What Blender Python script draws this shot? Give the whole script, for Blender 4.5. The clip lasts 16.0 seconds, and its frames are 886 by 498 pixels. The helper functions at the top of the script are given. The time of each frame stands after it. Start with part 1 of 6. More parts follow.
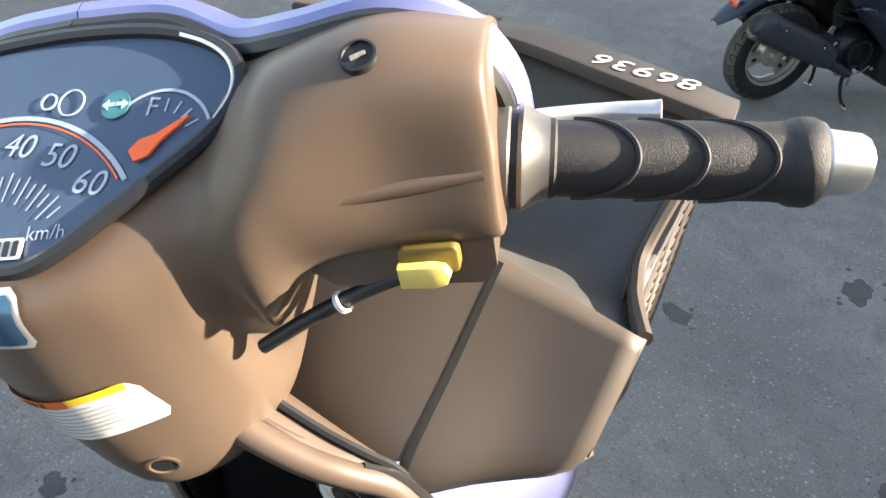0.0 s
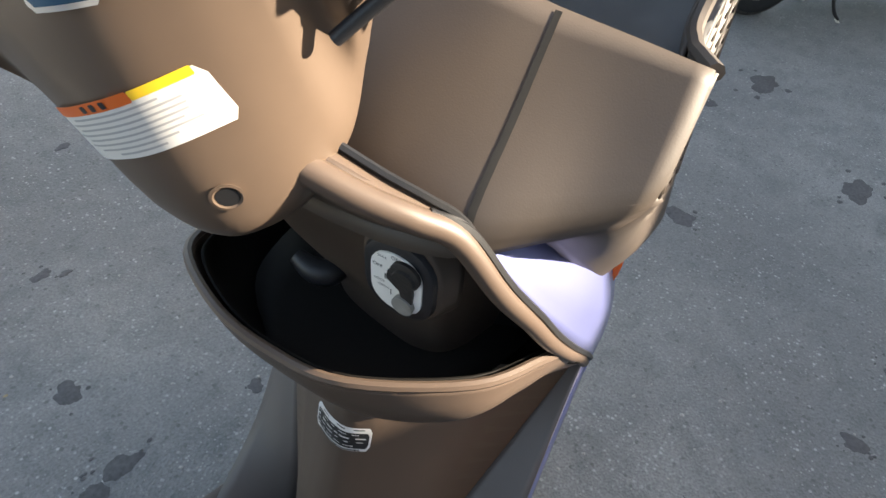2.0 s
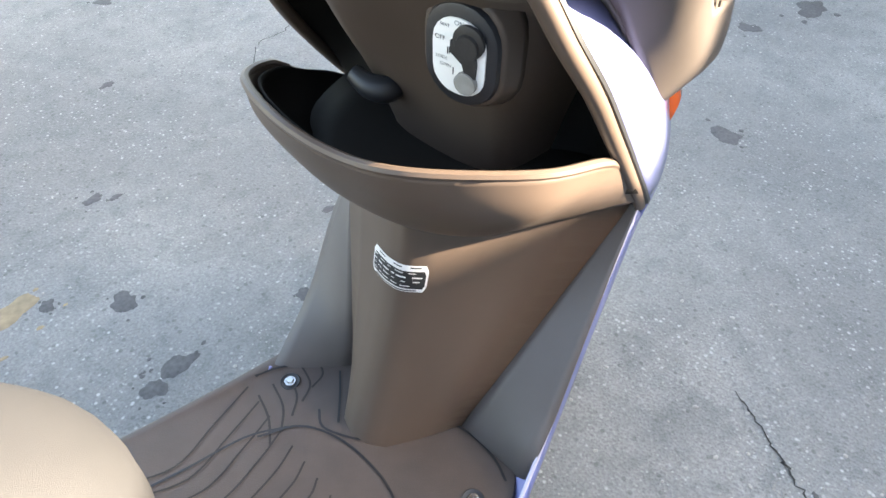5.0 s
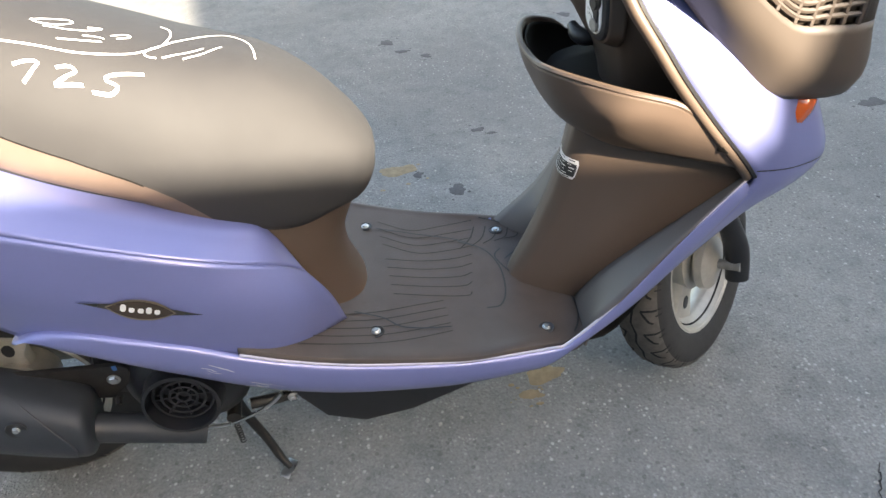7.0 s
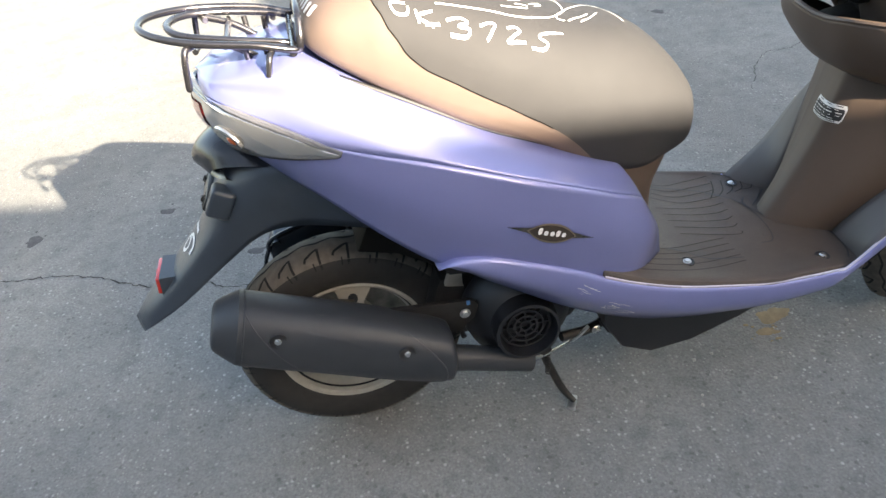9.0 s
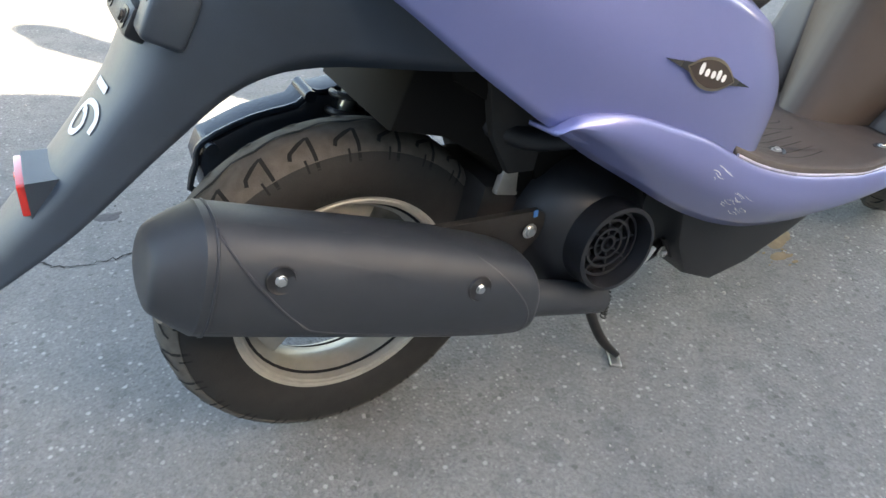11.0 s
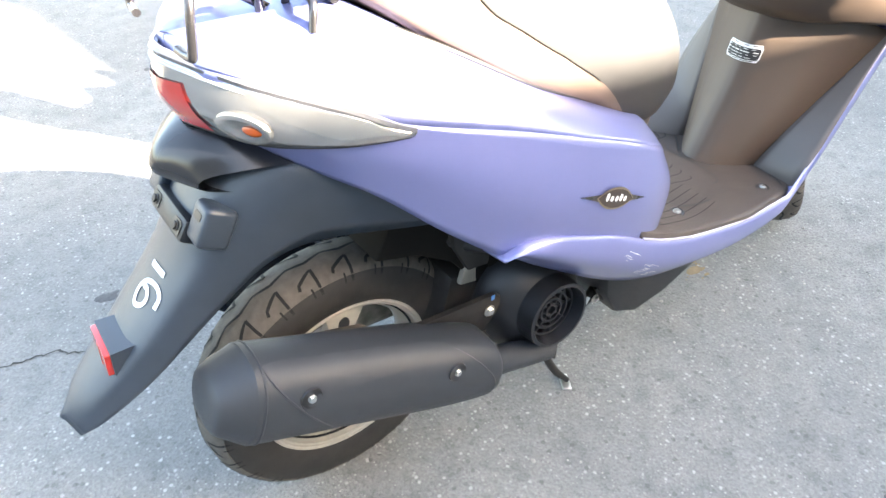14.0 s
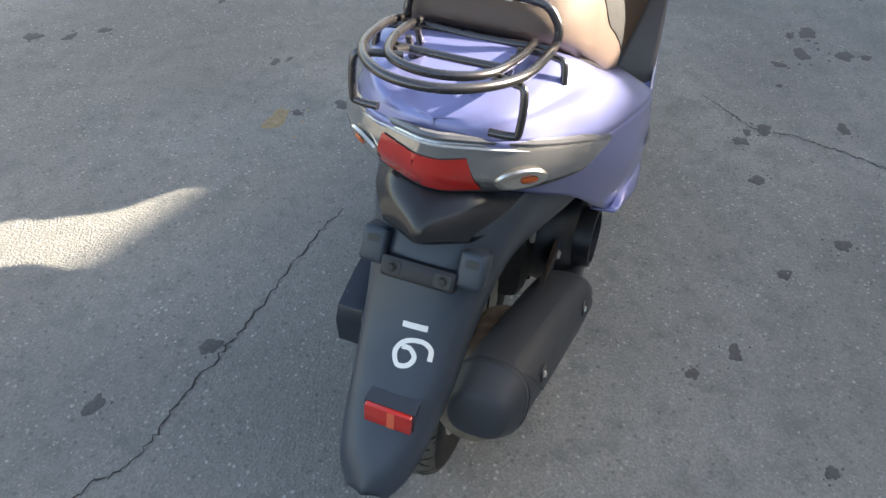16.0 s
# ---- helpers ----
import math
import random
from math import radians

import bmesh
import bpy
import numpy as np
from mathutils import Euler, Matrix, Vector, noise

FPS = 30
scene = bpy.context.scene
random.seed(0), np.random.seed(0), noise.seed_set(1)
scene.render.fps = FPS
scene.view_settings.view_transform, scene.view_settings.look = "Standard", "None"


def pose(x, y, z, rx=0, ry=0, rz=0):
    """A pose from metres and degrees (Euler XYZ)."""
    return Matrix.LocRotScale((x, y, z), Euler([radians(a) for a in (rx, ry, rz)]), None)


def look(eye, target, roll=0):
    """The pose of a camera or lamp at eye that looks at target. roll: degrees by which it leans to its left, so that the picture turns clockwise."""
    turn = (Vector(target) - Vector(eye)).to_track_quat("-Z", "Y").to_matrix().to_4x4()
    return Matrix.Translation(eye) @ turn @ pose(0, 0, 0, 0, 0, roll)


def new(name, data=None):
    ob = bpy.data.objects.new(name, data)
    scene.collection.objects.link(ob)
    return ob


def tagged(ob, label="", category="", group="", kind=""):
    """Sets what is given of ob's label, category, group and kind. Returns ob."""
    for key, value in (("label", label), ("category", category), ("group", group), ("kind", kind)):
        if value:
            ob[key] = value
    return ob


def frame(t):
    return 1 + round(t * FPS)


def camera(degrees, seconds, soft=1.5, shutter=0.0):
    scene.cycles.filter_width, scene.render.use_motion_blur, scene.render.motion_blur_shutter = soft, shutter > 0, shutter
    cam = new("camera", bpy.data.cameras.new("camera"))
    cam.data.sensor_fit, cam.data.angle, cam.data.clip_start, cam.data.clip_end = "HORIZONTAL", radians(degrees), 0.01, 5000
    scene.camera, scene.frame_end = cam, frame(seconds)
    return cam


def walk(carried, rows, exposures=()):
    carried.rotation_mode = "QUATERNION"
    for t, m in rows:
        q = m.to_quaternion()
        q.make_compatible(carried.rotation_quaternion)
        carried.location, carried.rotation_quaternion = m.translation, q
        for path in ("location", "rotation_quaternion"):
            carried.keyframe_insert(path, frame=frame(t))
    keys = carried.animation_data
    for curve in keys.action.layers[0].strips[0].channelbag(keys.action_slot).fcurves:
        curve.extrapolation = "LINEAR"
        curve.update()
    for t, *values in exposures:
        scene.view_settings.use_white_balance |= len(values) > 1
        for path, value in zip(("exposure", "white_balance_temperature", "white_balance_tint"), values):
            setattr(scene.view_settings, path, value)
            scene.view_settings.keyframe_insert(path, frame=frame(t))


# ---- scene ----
cam = camera(69.1, 16.0)
PATH = [
    (0, (0.741, -0.24, 1.134), (2.033, 0.651, -0.105), 6.0),
    (0.5, (0.748, -0.263, 1.126), (2.018, 0.668, -0.106), 4.9),
    (1, (0.744, -0.257, 1.111), (1.999, 0.668, -0.141), 5.3),
    (1.5, (0.716, -0.261, 1.074), (1.946, 0.656, -0.21), 4.4),
    (2, (0.666, -0.251, 1.026), (1.922, 0.55, -0.308), 5.1),
    (2.5, (0.632, -0.228, 0.957), (1.982, 0.395, -0.381), 3.4),
    (3, (0.597, -0.19, 0.898), (2.0, 0.245, -0.459), 7.1),
    (3.5, (0.59, -0.166, 0.885), (1.988, 0.251, -0.484), 7.0),
    (4, (0.585, -0.155, 0.889), (1.95, 0.32, -0.493), 5.0),
    (4.2, (0.578, -0.162, 0.891), (1.909, 0.335, -0.517), 4.9),
    (6.3, (0.591, -0.668, 0.982), (1.175, 0.774, -0.275), -2.4),
    (6.5, (0.587, -0.722, 0.983), (1.08, 0.74, -0.291), -2.7),
    (7, (0.596, -0.802, 0.985), (0.83, 0.741, -0.266), -3.3),
    (7.5, (0.562, -0.895, 0.981), (0.658, 0.675, -0.254), -3.1),
    (8, (0.381, -0.962, 1.012), (0.496, 0.616, -0.211), -5.9),
    (8.5, (0.223, -0.959, 1.024), (0.394, 0.646, -0.156), -5.7),
    (9, (0.086, -0.886, 1.007), (0.307, 0.697, -0.194), -6.6),
    (9.5, (-0.014, -0.809, 0.99), (0.322, 0.757, -0.208), -5.3),
    (10, (-0.124, -0.734, 0.945), (0.46, 0.74, -0.275), -1.6),
    (10.2, (-0.156, -0.699, 0.882), (0.504, 0.752, -0.326), 0.3),
    (12.3, (-0.161, -0.525, 0.62), (0.706, 0.833, -0.565), 1.7),
    (12.5, (-0.166, -0.526, 0.63), (0.69, 0.838, -0.556), 1.9),
    (13, (-0.187, -0.548, 0.691), (0.625, 0.83, -0.51), 1.1),
    (13.5, (-0.214, -0.593, 0.814), (0.606, 0.749, -0.422), 1.2),
    (14, (-0.212, -0.617, 0.924), (0.689, 0.656, -0.328), -0.1),
    (14.1, (-0.219, -0.609, 0.936), (0.692, 0.649, -0.324), -0.1),
    (14.5, (-0.274, -0.556, 0.994), (0.741, 0.598, -0.286), -0.7),
    (15, (-0.377, -0.471, 1.044), (0.729, 0.515, -0.299), 0.2),
    (15.5, (-0.511, -0.336, 1.069), (0.767, 0.355, -0.305), 4.3),
    (16, (-0.573, -0.209, 1.066), (0.751, 0.282, -0.351), 2.3),
]
EXPOSURES = [(0, 2.46, 7700, 10), (2.0, 2.36, 7700, 10), (2.5, 2.66, 7700, 10), (3.5, 3.33, 7700, 10), (4.2, 3.75, 7700, 10), (6.3, 3.1, 7700, 10), (7.0, 2.86, 7700, 10), (8.0, 3.01, 7700, 10), (9.0, 2.71, 7700, 10), (10.0, 2.56, 7700, 10), (12.3, 4.38, 7700, 10), (13.5, 4.31, 7700, 10), (14.5, 3.66, 7700, 10), (15.0, 3.16, 7700, 10), (15.5, 2.66, 7700, 10), (16.0, 2.46, 7700, 10)]
walk(cam, [(t, look(e, a, r)) for t, e, a, r in PATH], EXPOSURES)

from mathutils.bvhtree import BVHTree

# ---- light ----
SUN = Vector((0.913, -1.4, 0.79)).normalized()
world = bpy.data.worlds.new("world")
scene.world = world
world.use_nodes = True
wn = world.node_tree
sky = wn.nodes.new("ShaderNodeTexSky")
sky.sky_type, sky.sun_disc = "NISHITA", False
sky.sun_elevation = math.asin(SUN.z)
sky.sun_rotation = math.atan2(SUN.x, SUN.y)
sky.dust_density, sky.ozone_density = 2.5, 0.8
wn.links.new(sky.outputs[0], wn.nodes["Background"].inputs[0])
wn.nodes["Background"].inputs[1].default_value = 0.105
sun_data = bpy.data.lights.new("sun", "SUN")
sun_data.energy, sun_data.angle, sun_data.color = 5.0, radians(0.6), (1.0, 0.95, 0.88)
sun = new("sun", sun_data)
sun.matrix_world = look(SUN * 30, (0, 0, 0))


# ---- materials ----
def material(name, color, rough=0.5, metal=0.0, vary=0.06, scale=40.0, bump=0.0, bump_scale=400.0, coat=0.0, stain=0.0, trans=0.0, spec=0.5, even=False):
    m = bpy.data.materials.new(name)
    m.use_nodes = True
    nt = m.node_tree
    b = nt.nodes["Principled BSDF"]
    b.inputs["Roughness"].default_value, b.inputs["Metallic"].default_value = rough, metal
    b.inputs["Coat Weight"].default_value, b.inputs["Coat Roughness"].default_value = coat, 0.12
    b.inputs["Transmission Weight"].default_value = trans
    b.inputs["Specular IOR Level"].default_value = spec
    tc = nt.nodes.new("ShaderNodeTexCoord")
    big = nt.nodes.new("ShaderNodeTexNoise")
    big.inputs["Scale"].default_value, big.inputs["Detail"].default_value = scale * 0.15, 4
    fine = nt.nodes.new("ShaderNodeTexNoise")
    fine.inputs["Scale"].default_value, fine.inputs["Detail"].default_value = scale, 3
    for n in (big, fine):
        nt.links.new(tc.outputs["Object"], n.inputs["Vector"])
    add = nt.nodes.new("ShaderNodeMath")
    add.operation = "ADD"
    nt.links.new(big.outputs[0], add.inputs[0]), nt.links.new(fine.outputs[0], add.inputs[1])
    ramp = nt.nodes.new("ShaderNodeMapRange")
    ramp.inputs["From Min"].default_value, ramp.inputs["From Max"].default_value = 0.6, 1.4
    ramp.inputs["To Min"].default_value, ramp.inputs["To Max"].default_value = 1 - vary - stain, 1 + vary
    nt.links.new(add.outputs[0], ramp.inputs["Value"])
    mul = nt.nodes.new("ShaderNodeVectorMath")
    mul.operation = "SCALE"
    mul.inputs[0].default_value = color
    nt.links.new(ramp.outputs[0], mul.inputs["Scale"])
    nt.links.new(mul.outputs[0], b.inputs["Base Color"])
    rr = nt.nodes.new("ShaderNodeMapRange")
    rr.inputs["From Min"].default_value, rr.inputs["From Max"].default_value = 0.35, 0.65
    rr.inputs["To Min"].default_value, rr.inputs["To Max"].default_value = max(rough - 0.05, 0.02), min(rough + 0.07, 1)
    if not even:
        nt.links.new(big.outputs[0], rr.inputs["Value"]), nt.links.new(rr.outputs[0], b.inputs["Roughness"])
    if bump:
        bn = nt.nodes.new("ShaderNodeTexNoise")
        bn.inputs["Scale"].default_value, bn.inputs["Detail"].default_value = bump_scale, 2
        nt.links.new(tc.outputs["Object"], bn.inputs["Vector"])
        bp = nt.nodes.new("ShaderNodeBump")
        bp.inputs["Strength"].default_value, bp.inputs["Distance"].default_value = bump, 0.001
        nt.links.new(bn.outputs[0], bp.inputs["Height"]), nt.links.new(bp.outputs[0], b.inputs["Normal"])
    return m


BROWN = material("brown_plastic", (0.094, 0.065, 0.048), 0.46, 0.0, 0.07, 14, 0.06, 900)
BROWN_PAINT = material("brown_metallic_paint", (0.12, 0.082, 0.058), 0.45, 0.12, 0.04, 60, coat=0.2)
# Panel brown lowered, so the shade below the handlebar is in the colour.
PANEL_BROWN = material("shaded_panel_brown", (0.066, 0.046, 0.035), 0.5, 0.0, 0.08, 14, 0.06, 900)
# Shield brown turned grey: the sky's sheen on the flanks is in the colour.
SHIELD_SKY = material("sky_greyed_plastic", (0.1, 0.087, 0.081), 0.44, 0.0, 0.08, 14, 0.06, 900, stain=0.1)
BASKET = material("basket_plastic", (0.07, 0.054, 0.043), 0.52, 0.0, 0.08, 14, 0.07, 800)
MAT_BROWN = material("floor_plastic", (0.075, 0.058, 0.049), 0.55, 0.0, 0.1, 30, 0.35, 700, stain=0.08)
LILAC = material("lilac_metallic_paint", (0.2, 0.22, 0.45), 0.4, 0.4, 0.012, 220, coat=0.8, even=True)
SEAT_TOP = material("seat_vinyl_dark", (0.03, 0.029, 0.0295), 0.66, 0.0, 0.08, 30, 0.5, 1500, spec=0.4)
SEAT_SIDE = material("seat_vinyl_tan", (0.142, 0.1, 0.08), 0.6, 0.0, 0.06, 30, 0.5, 1500, spec=0.4)
BLACK = material("black_plastic", (0.014, 0.015, 0.018), 0.42, 0.0, 0.15, 30, 0.25, 1200)
FENDER = material("fender_plastic", (0.033, 0.046, 0.064), 0.36, 0.0, 0.15, 20, 0.2, 1000, stain=0.1)
DARK = material("shade_and_dark_plastic", (0.008, 0.007, 0.006), 0.7, 0.0, 0.15, 30, spec=0.15)
RUBBER = material("tyre_rubber", (0.022, 0.021, 0.02), 0.75, 0.0, 0.25, 60, 0.4, 500, stain=0.1)
TREAD = material("tyre_tread_rubber", (0.1, 0.09, 0.078), 0.85, 0.0, 0.3, 80, 0.5, 600, stain=0.15)
GRIP = material("grip_rubber", (0.015, 0.015, 0.017), 0.48, 0.0, 0.15, 60, 0.5, 2500)
ALLOY = material("painted_alloy", (0.5, 0.47, 0.41), 0.33, 0.4, 0.1, 60, stain=0.1)
STEEL = material("zinc_steel", (0.6, 0.6, 0.58), 0.28, 0.95, 0.1, 100)
RACK = material("dark_chrome_tube", (0.11, 0.105, 0.11), 0.22, 0.9, 0.1, 100)
ENGINE = material("cast_aluminium", (0.3, 0.29, 0.27), 0.6, 0.5, 0.3, 50, 0.4, 400, stain=0.3)
IRON = material("black_painted_iron", (0.03, 0.028, 0.027), 0.5, 0.3, 0.3, 60, 0.3, 300, stain=0.2)
MUFFLER = material("muffler_black", (0.033, 0.038, 0.045), 0.46, 0.0, 0.12, 40, 0.25, 1500, spec=0.4)
RED_LENS = material("red_lens", (0.52, 0.018, 0.012), 0.12, 0.0, 0.1, 80, coat=1.0)
AMBER = material("amber_lens", (0.55, 0.085, 0.006), 0.15, 0.0, 0.08, 80, coat=1.0)
CLEAR = material("clear_lens", (0.38, 0.375, 0.37), 0.14, 0.75, 0.15, 40, coat=1.0)
LAMP_BOWL = material("lamp_reflector", (0.72, 0.68, 0.62), 0.2, 0.85, 0.06, 60, coat=0.6)
LAMP_BAND = material("smoked_lens", (0.11, 0.11, 0.12), 0.2, 0.0, 0.1, 60, coat=0.8)
WHITE_LABEL = material("label_paper", (0.75, 0.73, 0.7), 0.4, 0.0, 0.03, 60)
CHALK = material("white_paint_marker", (0.8, 0.8, 0.78), 0.7, 0.0, 0.06, 120)
RIB = material("painted_rib_shadow", (0.028, 0.023, 0.02), 0.7, 0.0, 0.1, 60)
GROOVE = material("groove_black", (0.012, 0.012, 0.012), 0.95, 0.0, 0.2, 60)
COLLAR = material("grey_collar", (0.2, 0.19, 0.18), 0.35, 0.7, 0.06, 60)
LINER_GREY = material("grey_liner", (0.085, 0.082, 0.078), 0.5, 0.0, 0.22, 26, 0.2, 900, stain=0.12)
PALE_EDGE = material("sill_edge_highlight", (0.5, 0.48, 0.56), 0.3, 0.1, 0.05, 60, coat=0.5)
INK = material("black_ink", (0.015, 0.015, 0.016), 0.4, 0.0, 0.1, 60)
ORANGE_INK = material("orange_ink", (0.75, 0.14, 0.02), 0.45, 0.0, 0.05, 60)
YELLOW_INK = material("yellow_ink", (0.8, 0.52, 0.03), 0.45, 0.0, 0.05, 60)
YELLOW = material("yellow_plastic", (0.72, 0.54, 0.15), 0.4, 0.0, 0.05, 60)
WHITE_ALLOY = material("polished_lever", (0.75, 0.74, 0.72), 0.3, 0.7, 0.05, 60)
DIAL = material("dial_blue", (0.05, 0.085, 0.15), 0.35, 0.0, 0.08, 30)
DIAL_INK = material("dial_white", (0.36, 0.44, 0.52), 0.5, 0.0, 0.03, 60)
NEEDLE = material("needle_orange", (0.9, 0.14, 0.03), 0.4, 0.0, 0.03, 60)
TEAL = material("telltale_teal", (0.03, 0.16, 0.18), 0.4, 0.0, 0.03, 60)
AIRBOX = material("airbox_plastic", (0.018, 0.026, 0.038), 0.26, 0.0, 0.15, 30, 0.2, 900)
NAVY = material("navy_paint", (0.012, 0.02, 0.04), 0.3, 0.2, 0.08, 60, coat=0.5)
PLASTER = material("grey_render", (0.24, 0.23, 0.215), 0.85, 0.0, 0.1, 3, 0.4, 60)


def asphalt():
    m = bpy.data.materials.new("asphalt")
    m.use_nodes = True
    nt, N = m.node_tree, m.node_tree.nodes.new
    b = nt.nodes["Principled BSDF"]
    b.inputs["Roughness"].default_value = 0.82
    tc = N("ShaderNodeTexCoord")

    def noise_tex(scale, detail=4.0, rough=0.6):
        n = N("ShaderNodeTexNoise")
        n.inputs["Scale"].default_value, n.inputs["Detail"].default_value, n.inputs["Roughness"].default_value = scale, detail, rough
        nt.links.new(tc.outputs["Object"], n.inputs["Vector"])
        return n.outputs[0]

    def remap(v, a, c, lo, hi):
        n = N("ShaderNodeMapRange")
        for k, x in zip(("From Min", "From Max", "To Min", "To Max"), (a, c, lo, hi)):
            n.inputs[k].default_value = x
        nt.links.new(v, n.inputs["Value"])
        return n.outputs[0]

    def math_(op, p, q):
        n = N("ShaderNodeMath")
        n.operation = op
        for i, v in enumerate((p, q)):
            if isinstance(v, (int, float)):
                n.inputs[i].default_value = v
            else:
                nt.links.new(v, n.inputs[i])
        return n.outputs[0]

    def mix(f, p, q):
        n = N("ShaderNodeMix")
        n.data_type = "RGBA"
        nt.links.new(f, n.inputs[0])
        for i, v in ((6, p), (7, q)):
            if isinstance(v, tuple):
                n.inputs[i].default_value = (*v, 1)
            else:
                nt.links.new(v, n.inputs[i])
        return n.outputs[2]

    def cells(scale):
        v = N("ShaderNodeTexVoronoi")
        v.inputs["Scale"].default_value = scale
        nt.links.new(tc.outputs["Object"], v.inputs["Vector"])
        c = N("ShaderNodeSeparateColor")
        nt.links.new(v.outputs["Color"], c.inputs[0])
        return v, c

    vor, sep = cells(210)
    chip_v, chip_c = cells(84)
    base = mix(remap(noise_tex(1.1, 5), 0.38, 0.62, 0, 1), (0.175, 0.174, 0.164), (0.25, 0.246, 0.23))
    base = mix(remap(noise_tex(4.3, 6, 0.68), 0.46, 0.64, 0, 0.45), base, (0.12, 0.128, 0.122))
    base = mix(remap(noise_tex(17, 6, 0.7), 0.52, 0.64, 0, 0.32), base, (0.1, 0.108, 0.103))
    base = mix(remap(noise_tex(190, 3), 0.44, 0.62, 0, 0.32), base, (0.1, 0.098, 0.094))
    stones = N("ShaderNodeVectorMath")
    stones.operation = "SCALE"
    nt.links.new(base, stones.inputs[0])
    nt.links.new(remap(sep.outputs[1], 0, 1, 0.89, 1.11), stones.inputs["Scale"])
    base = stones.outputs[0]
    grit = math_("MULTIPLY", remap(chip_c.outputs[0], 0.76, 0.8, 0, 1), remap(chip_v.outputs["Distance"], 0.18, 0.34, 0.8, 0))
    base = mix(math_("MULTIPLY", grit, remap(noise_tex(3), 0.38, 0.58, 0.15, 1)), base, (0.43, 0.42, 0.395))
    fine_v, fine_c = cells(165)
    specks = math_("MULTIPLY", remap(fine_c.outputs[0], 0.8, 0.84, 0, 1), remap(fine_v.outputs["Distance"], 0.2, 0.38, 0.55, 0))
    base = mix(math_("MULTIPLY", specks, remap(noise_tex(6), 0.4, 0.6, 0.2, 1)), base, (0.45, 0.44, 0.41))
    pits = math_("MULTIPLY", remap(chip_c.outputs[2], 0.9, 0.94, 0, 0.4), remap(chip_v.outputs["Distance"], 0.25, 0.4, 1, 0))
    base = mix(pits, base, (0.055, 0.054, 0.052))
    nt.links.new(base, b.inputs["Base Color"])
    bp = N("ShaderNodeBump")
    bp.inputs["Strength"].default_value, bp.inputs["Distance"].default_value = 0.6, 0.006
    nt.links.new(math_("ADD", noise_tex(180, 4), math_("MULTIPLY", vor.outputs["Distance"], 0.6)), bp.inputs["Height"])
    nt.links.new(bp.outputs[0], b.inputs["Normal"])
    return m


ASPHALT = asphalt()
OIL = material("oil_stain", (0.075, 0.073, 0.07), 0.75, 0.0, 0.45, 120, 0.8, 180)
CRACK = material("crack_dirt", (0.03, 0.028, 0.026), 0.9, 0.0, 0.2, 60)
SOIL = material("dry_soil", (0.26, 0.2, 0.12), 0.9, 0.0, 0.3, 60, 0.6, 200)


# ---- mesh helpers ----
def V(*a):
    return Vector(a)


def spline(pts, k, closed=False):
    """Catmull-Rom points through pts, k steps a span."""
    p = [Vector(q) for q in pts]
    n, out = len(p), []
    if k <= 1:
        return p
    for i in range(n if closed else n - 1):
        if closed:
            a, b, c, d = p[i - 1], p[i], p[(i + 1) % n], p[(i + 2) % n]
        else:
            b, c = p[i], p[i + 1]
            a = p[i - 1] if i else b * 2 - c
            d = p[i + 2] if i + 2 < n else c * 2 - b
        for j in range(k):
            t = j / k
            out.append(0.5 * (2 * b + (c - a) * t + (2 * a - 5 * b + 4 * c - d) * t * t + (3 * b - a - 3 * c + d) * t ** 3))
    if not closed:
        out.append(p[-1].copy())
    return out


def sheet(bm, rows, close_u=False, close_v=False, caps=False):
    """Faces between rows of points."""
    vs = [[bm.verts.new(p) for p in r] for r in rows]
    m, n = len(vs), len(vs[0])
    for i in range(m if close_v else m - 1):
        for j in range(n if close_u else n - 1):
            a, b = vs[i], vs[(i + 1) % m]
            bm.faces.new((a[j], a[(j + 1) % n], b[(j + 1) % n], b[j]))
    if caps:
        bm.faces.new(vs[0][::-1]), bm.faces.new(vs[-1])
    return vs


def smooth_rows(rows, ku, kv, close_u=False, close_v=False):
    r1 = [spline(r, ku, close_u) for r in rows]
    cols = [spline([r[j] for r in r1], kv, close_v) for j in range(len(r1[0]))]
    return [[c[i] for c in cols] for i in range(len(cols[0]))]


def patch(rows, ku=6, kv=6, close_u=False, close_v=False, caps=False, bm=None):
    bm = bm or bmesh.new()
    sheet(bm, smooth_rows(rows, ku, kv, close_u, close_v), close_u, close_v, caps)
    bmesh.ops.triangulate(bm, faces=bm.faces[:])
    return bm


def flip(rows):
    return [[V(p[0], -p[1], p[2]) for p in r] for r in rows]


def tube(pts, r, seg=10, k=6, closed=False, bm=None, flat=None):
    """A round bar along a curve; r may be a list."""
    bm = bm or bmesh.new()
    c = spline(pts, k, closed) if k > 1 else [Vector(p) for p in pts]
    n = len(c)
    rows, side = [], None
    for i, p in enumerate(c):
        d = (c[(i + 1) % n] - c[i - 1]) if closed or 0 < i < n - 1 else (c[1] - c[0] if i == 0 else c[-1] - c[-2])
        d.normalize()
        if side is None:
            side = d.orthogonal().normalized()
        side = (side - d * side.dot(d)).normalized()
        up = d.cross(side)
        if isinstance(r, (list, tuple)):
            f = i / (n - 1) * (len(r) - 1)
            j = min(int(f), len(r) - 2)
            rad = r[j] + (r[j + 1] - r[j]) * (f - j)
        else:
            rad = r
        rows.append([p + (side * math.cos(6.28319 * s / seg) + up * math.sin(6.28319 * s / seg)) * rad for s in range(seg)])
    sheet(bm, rows, True, closed, not closed)
    return bm


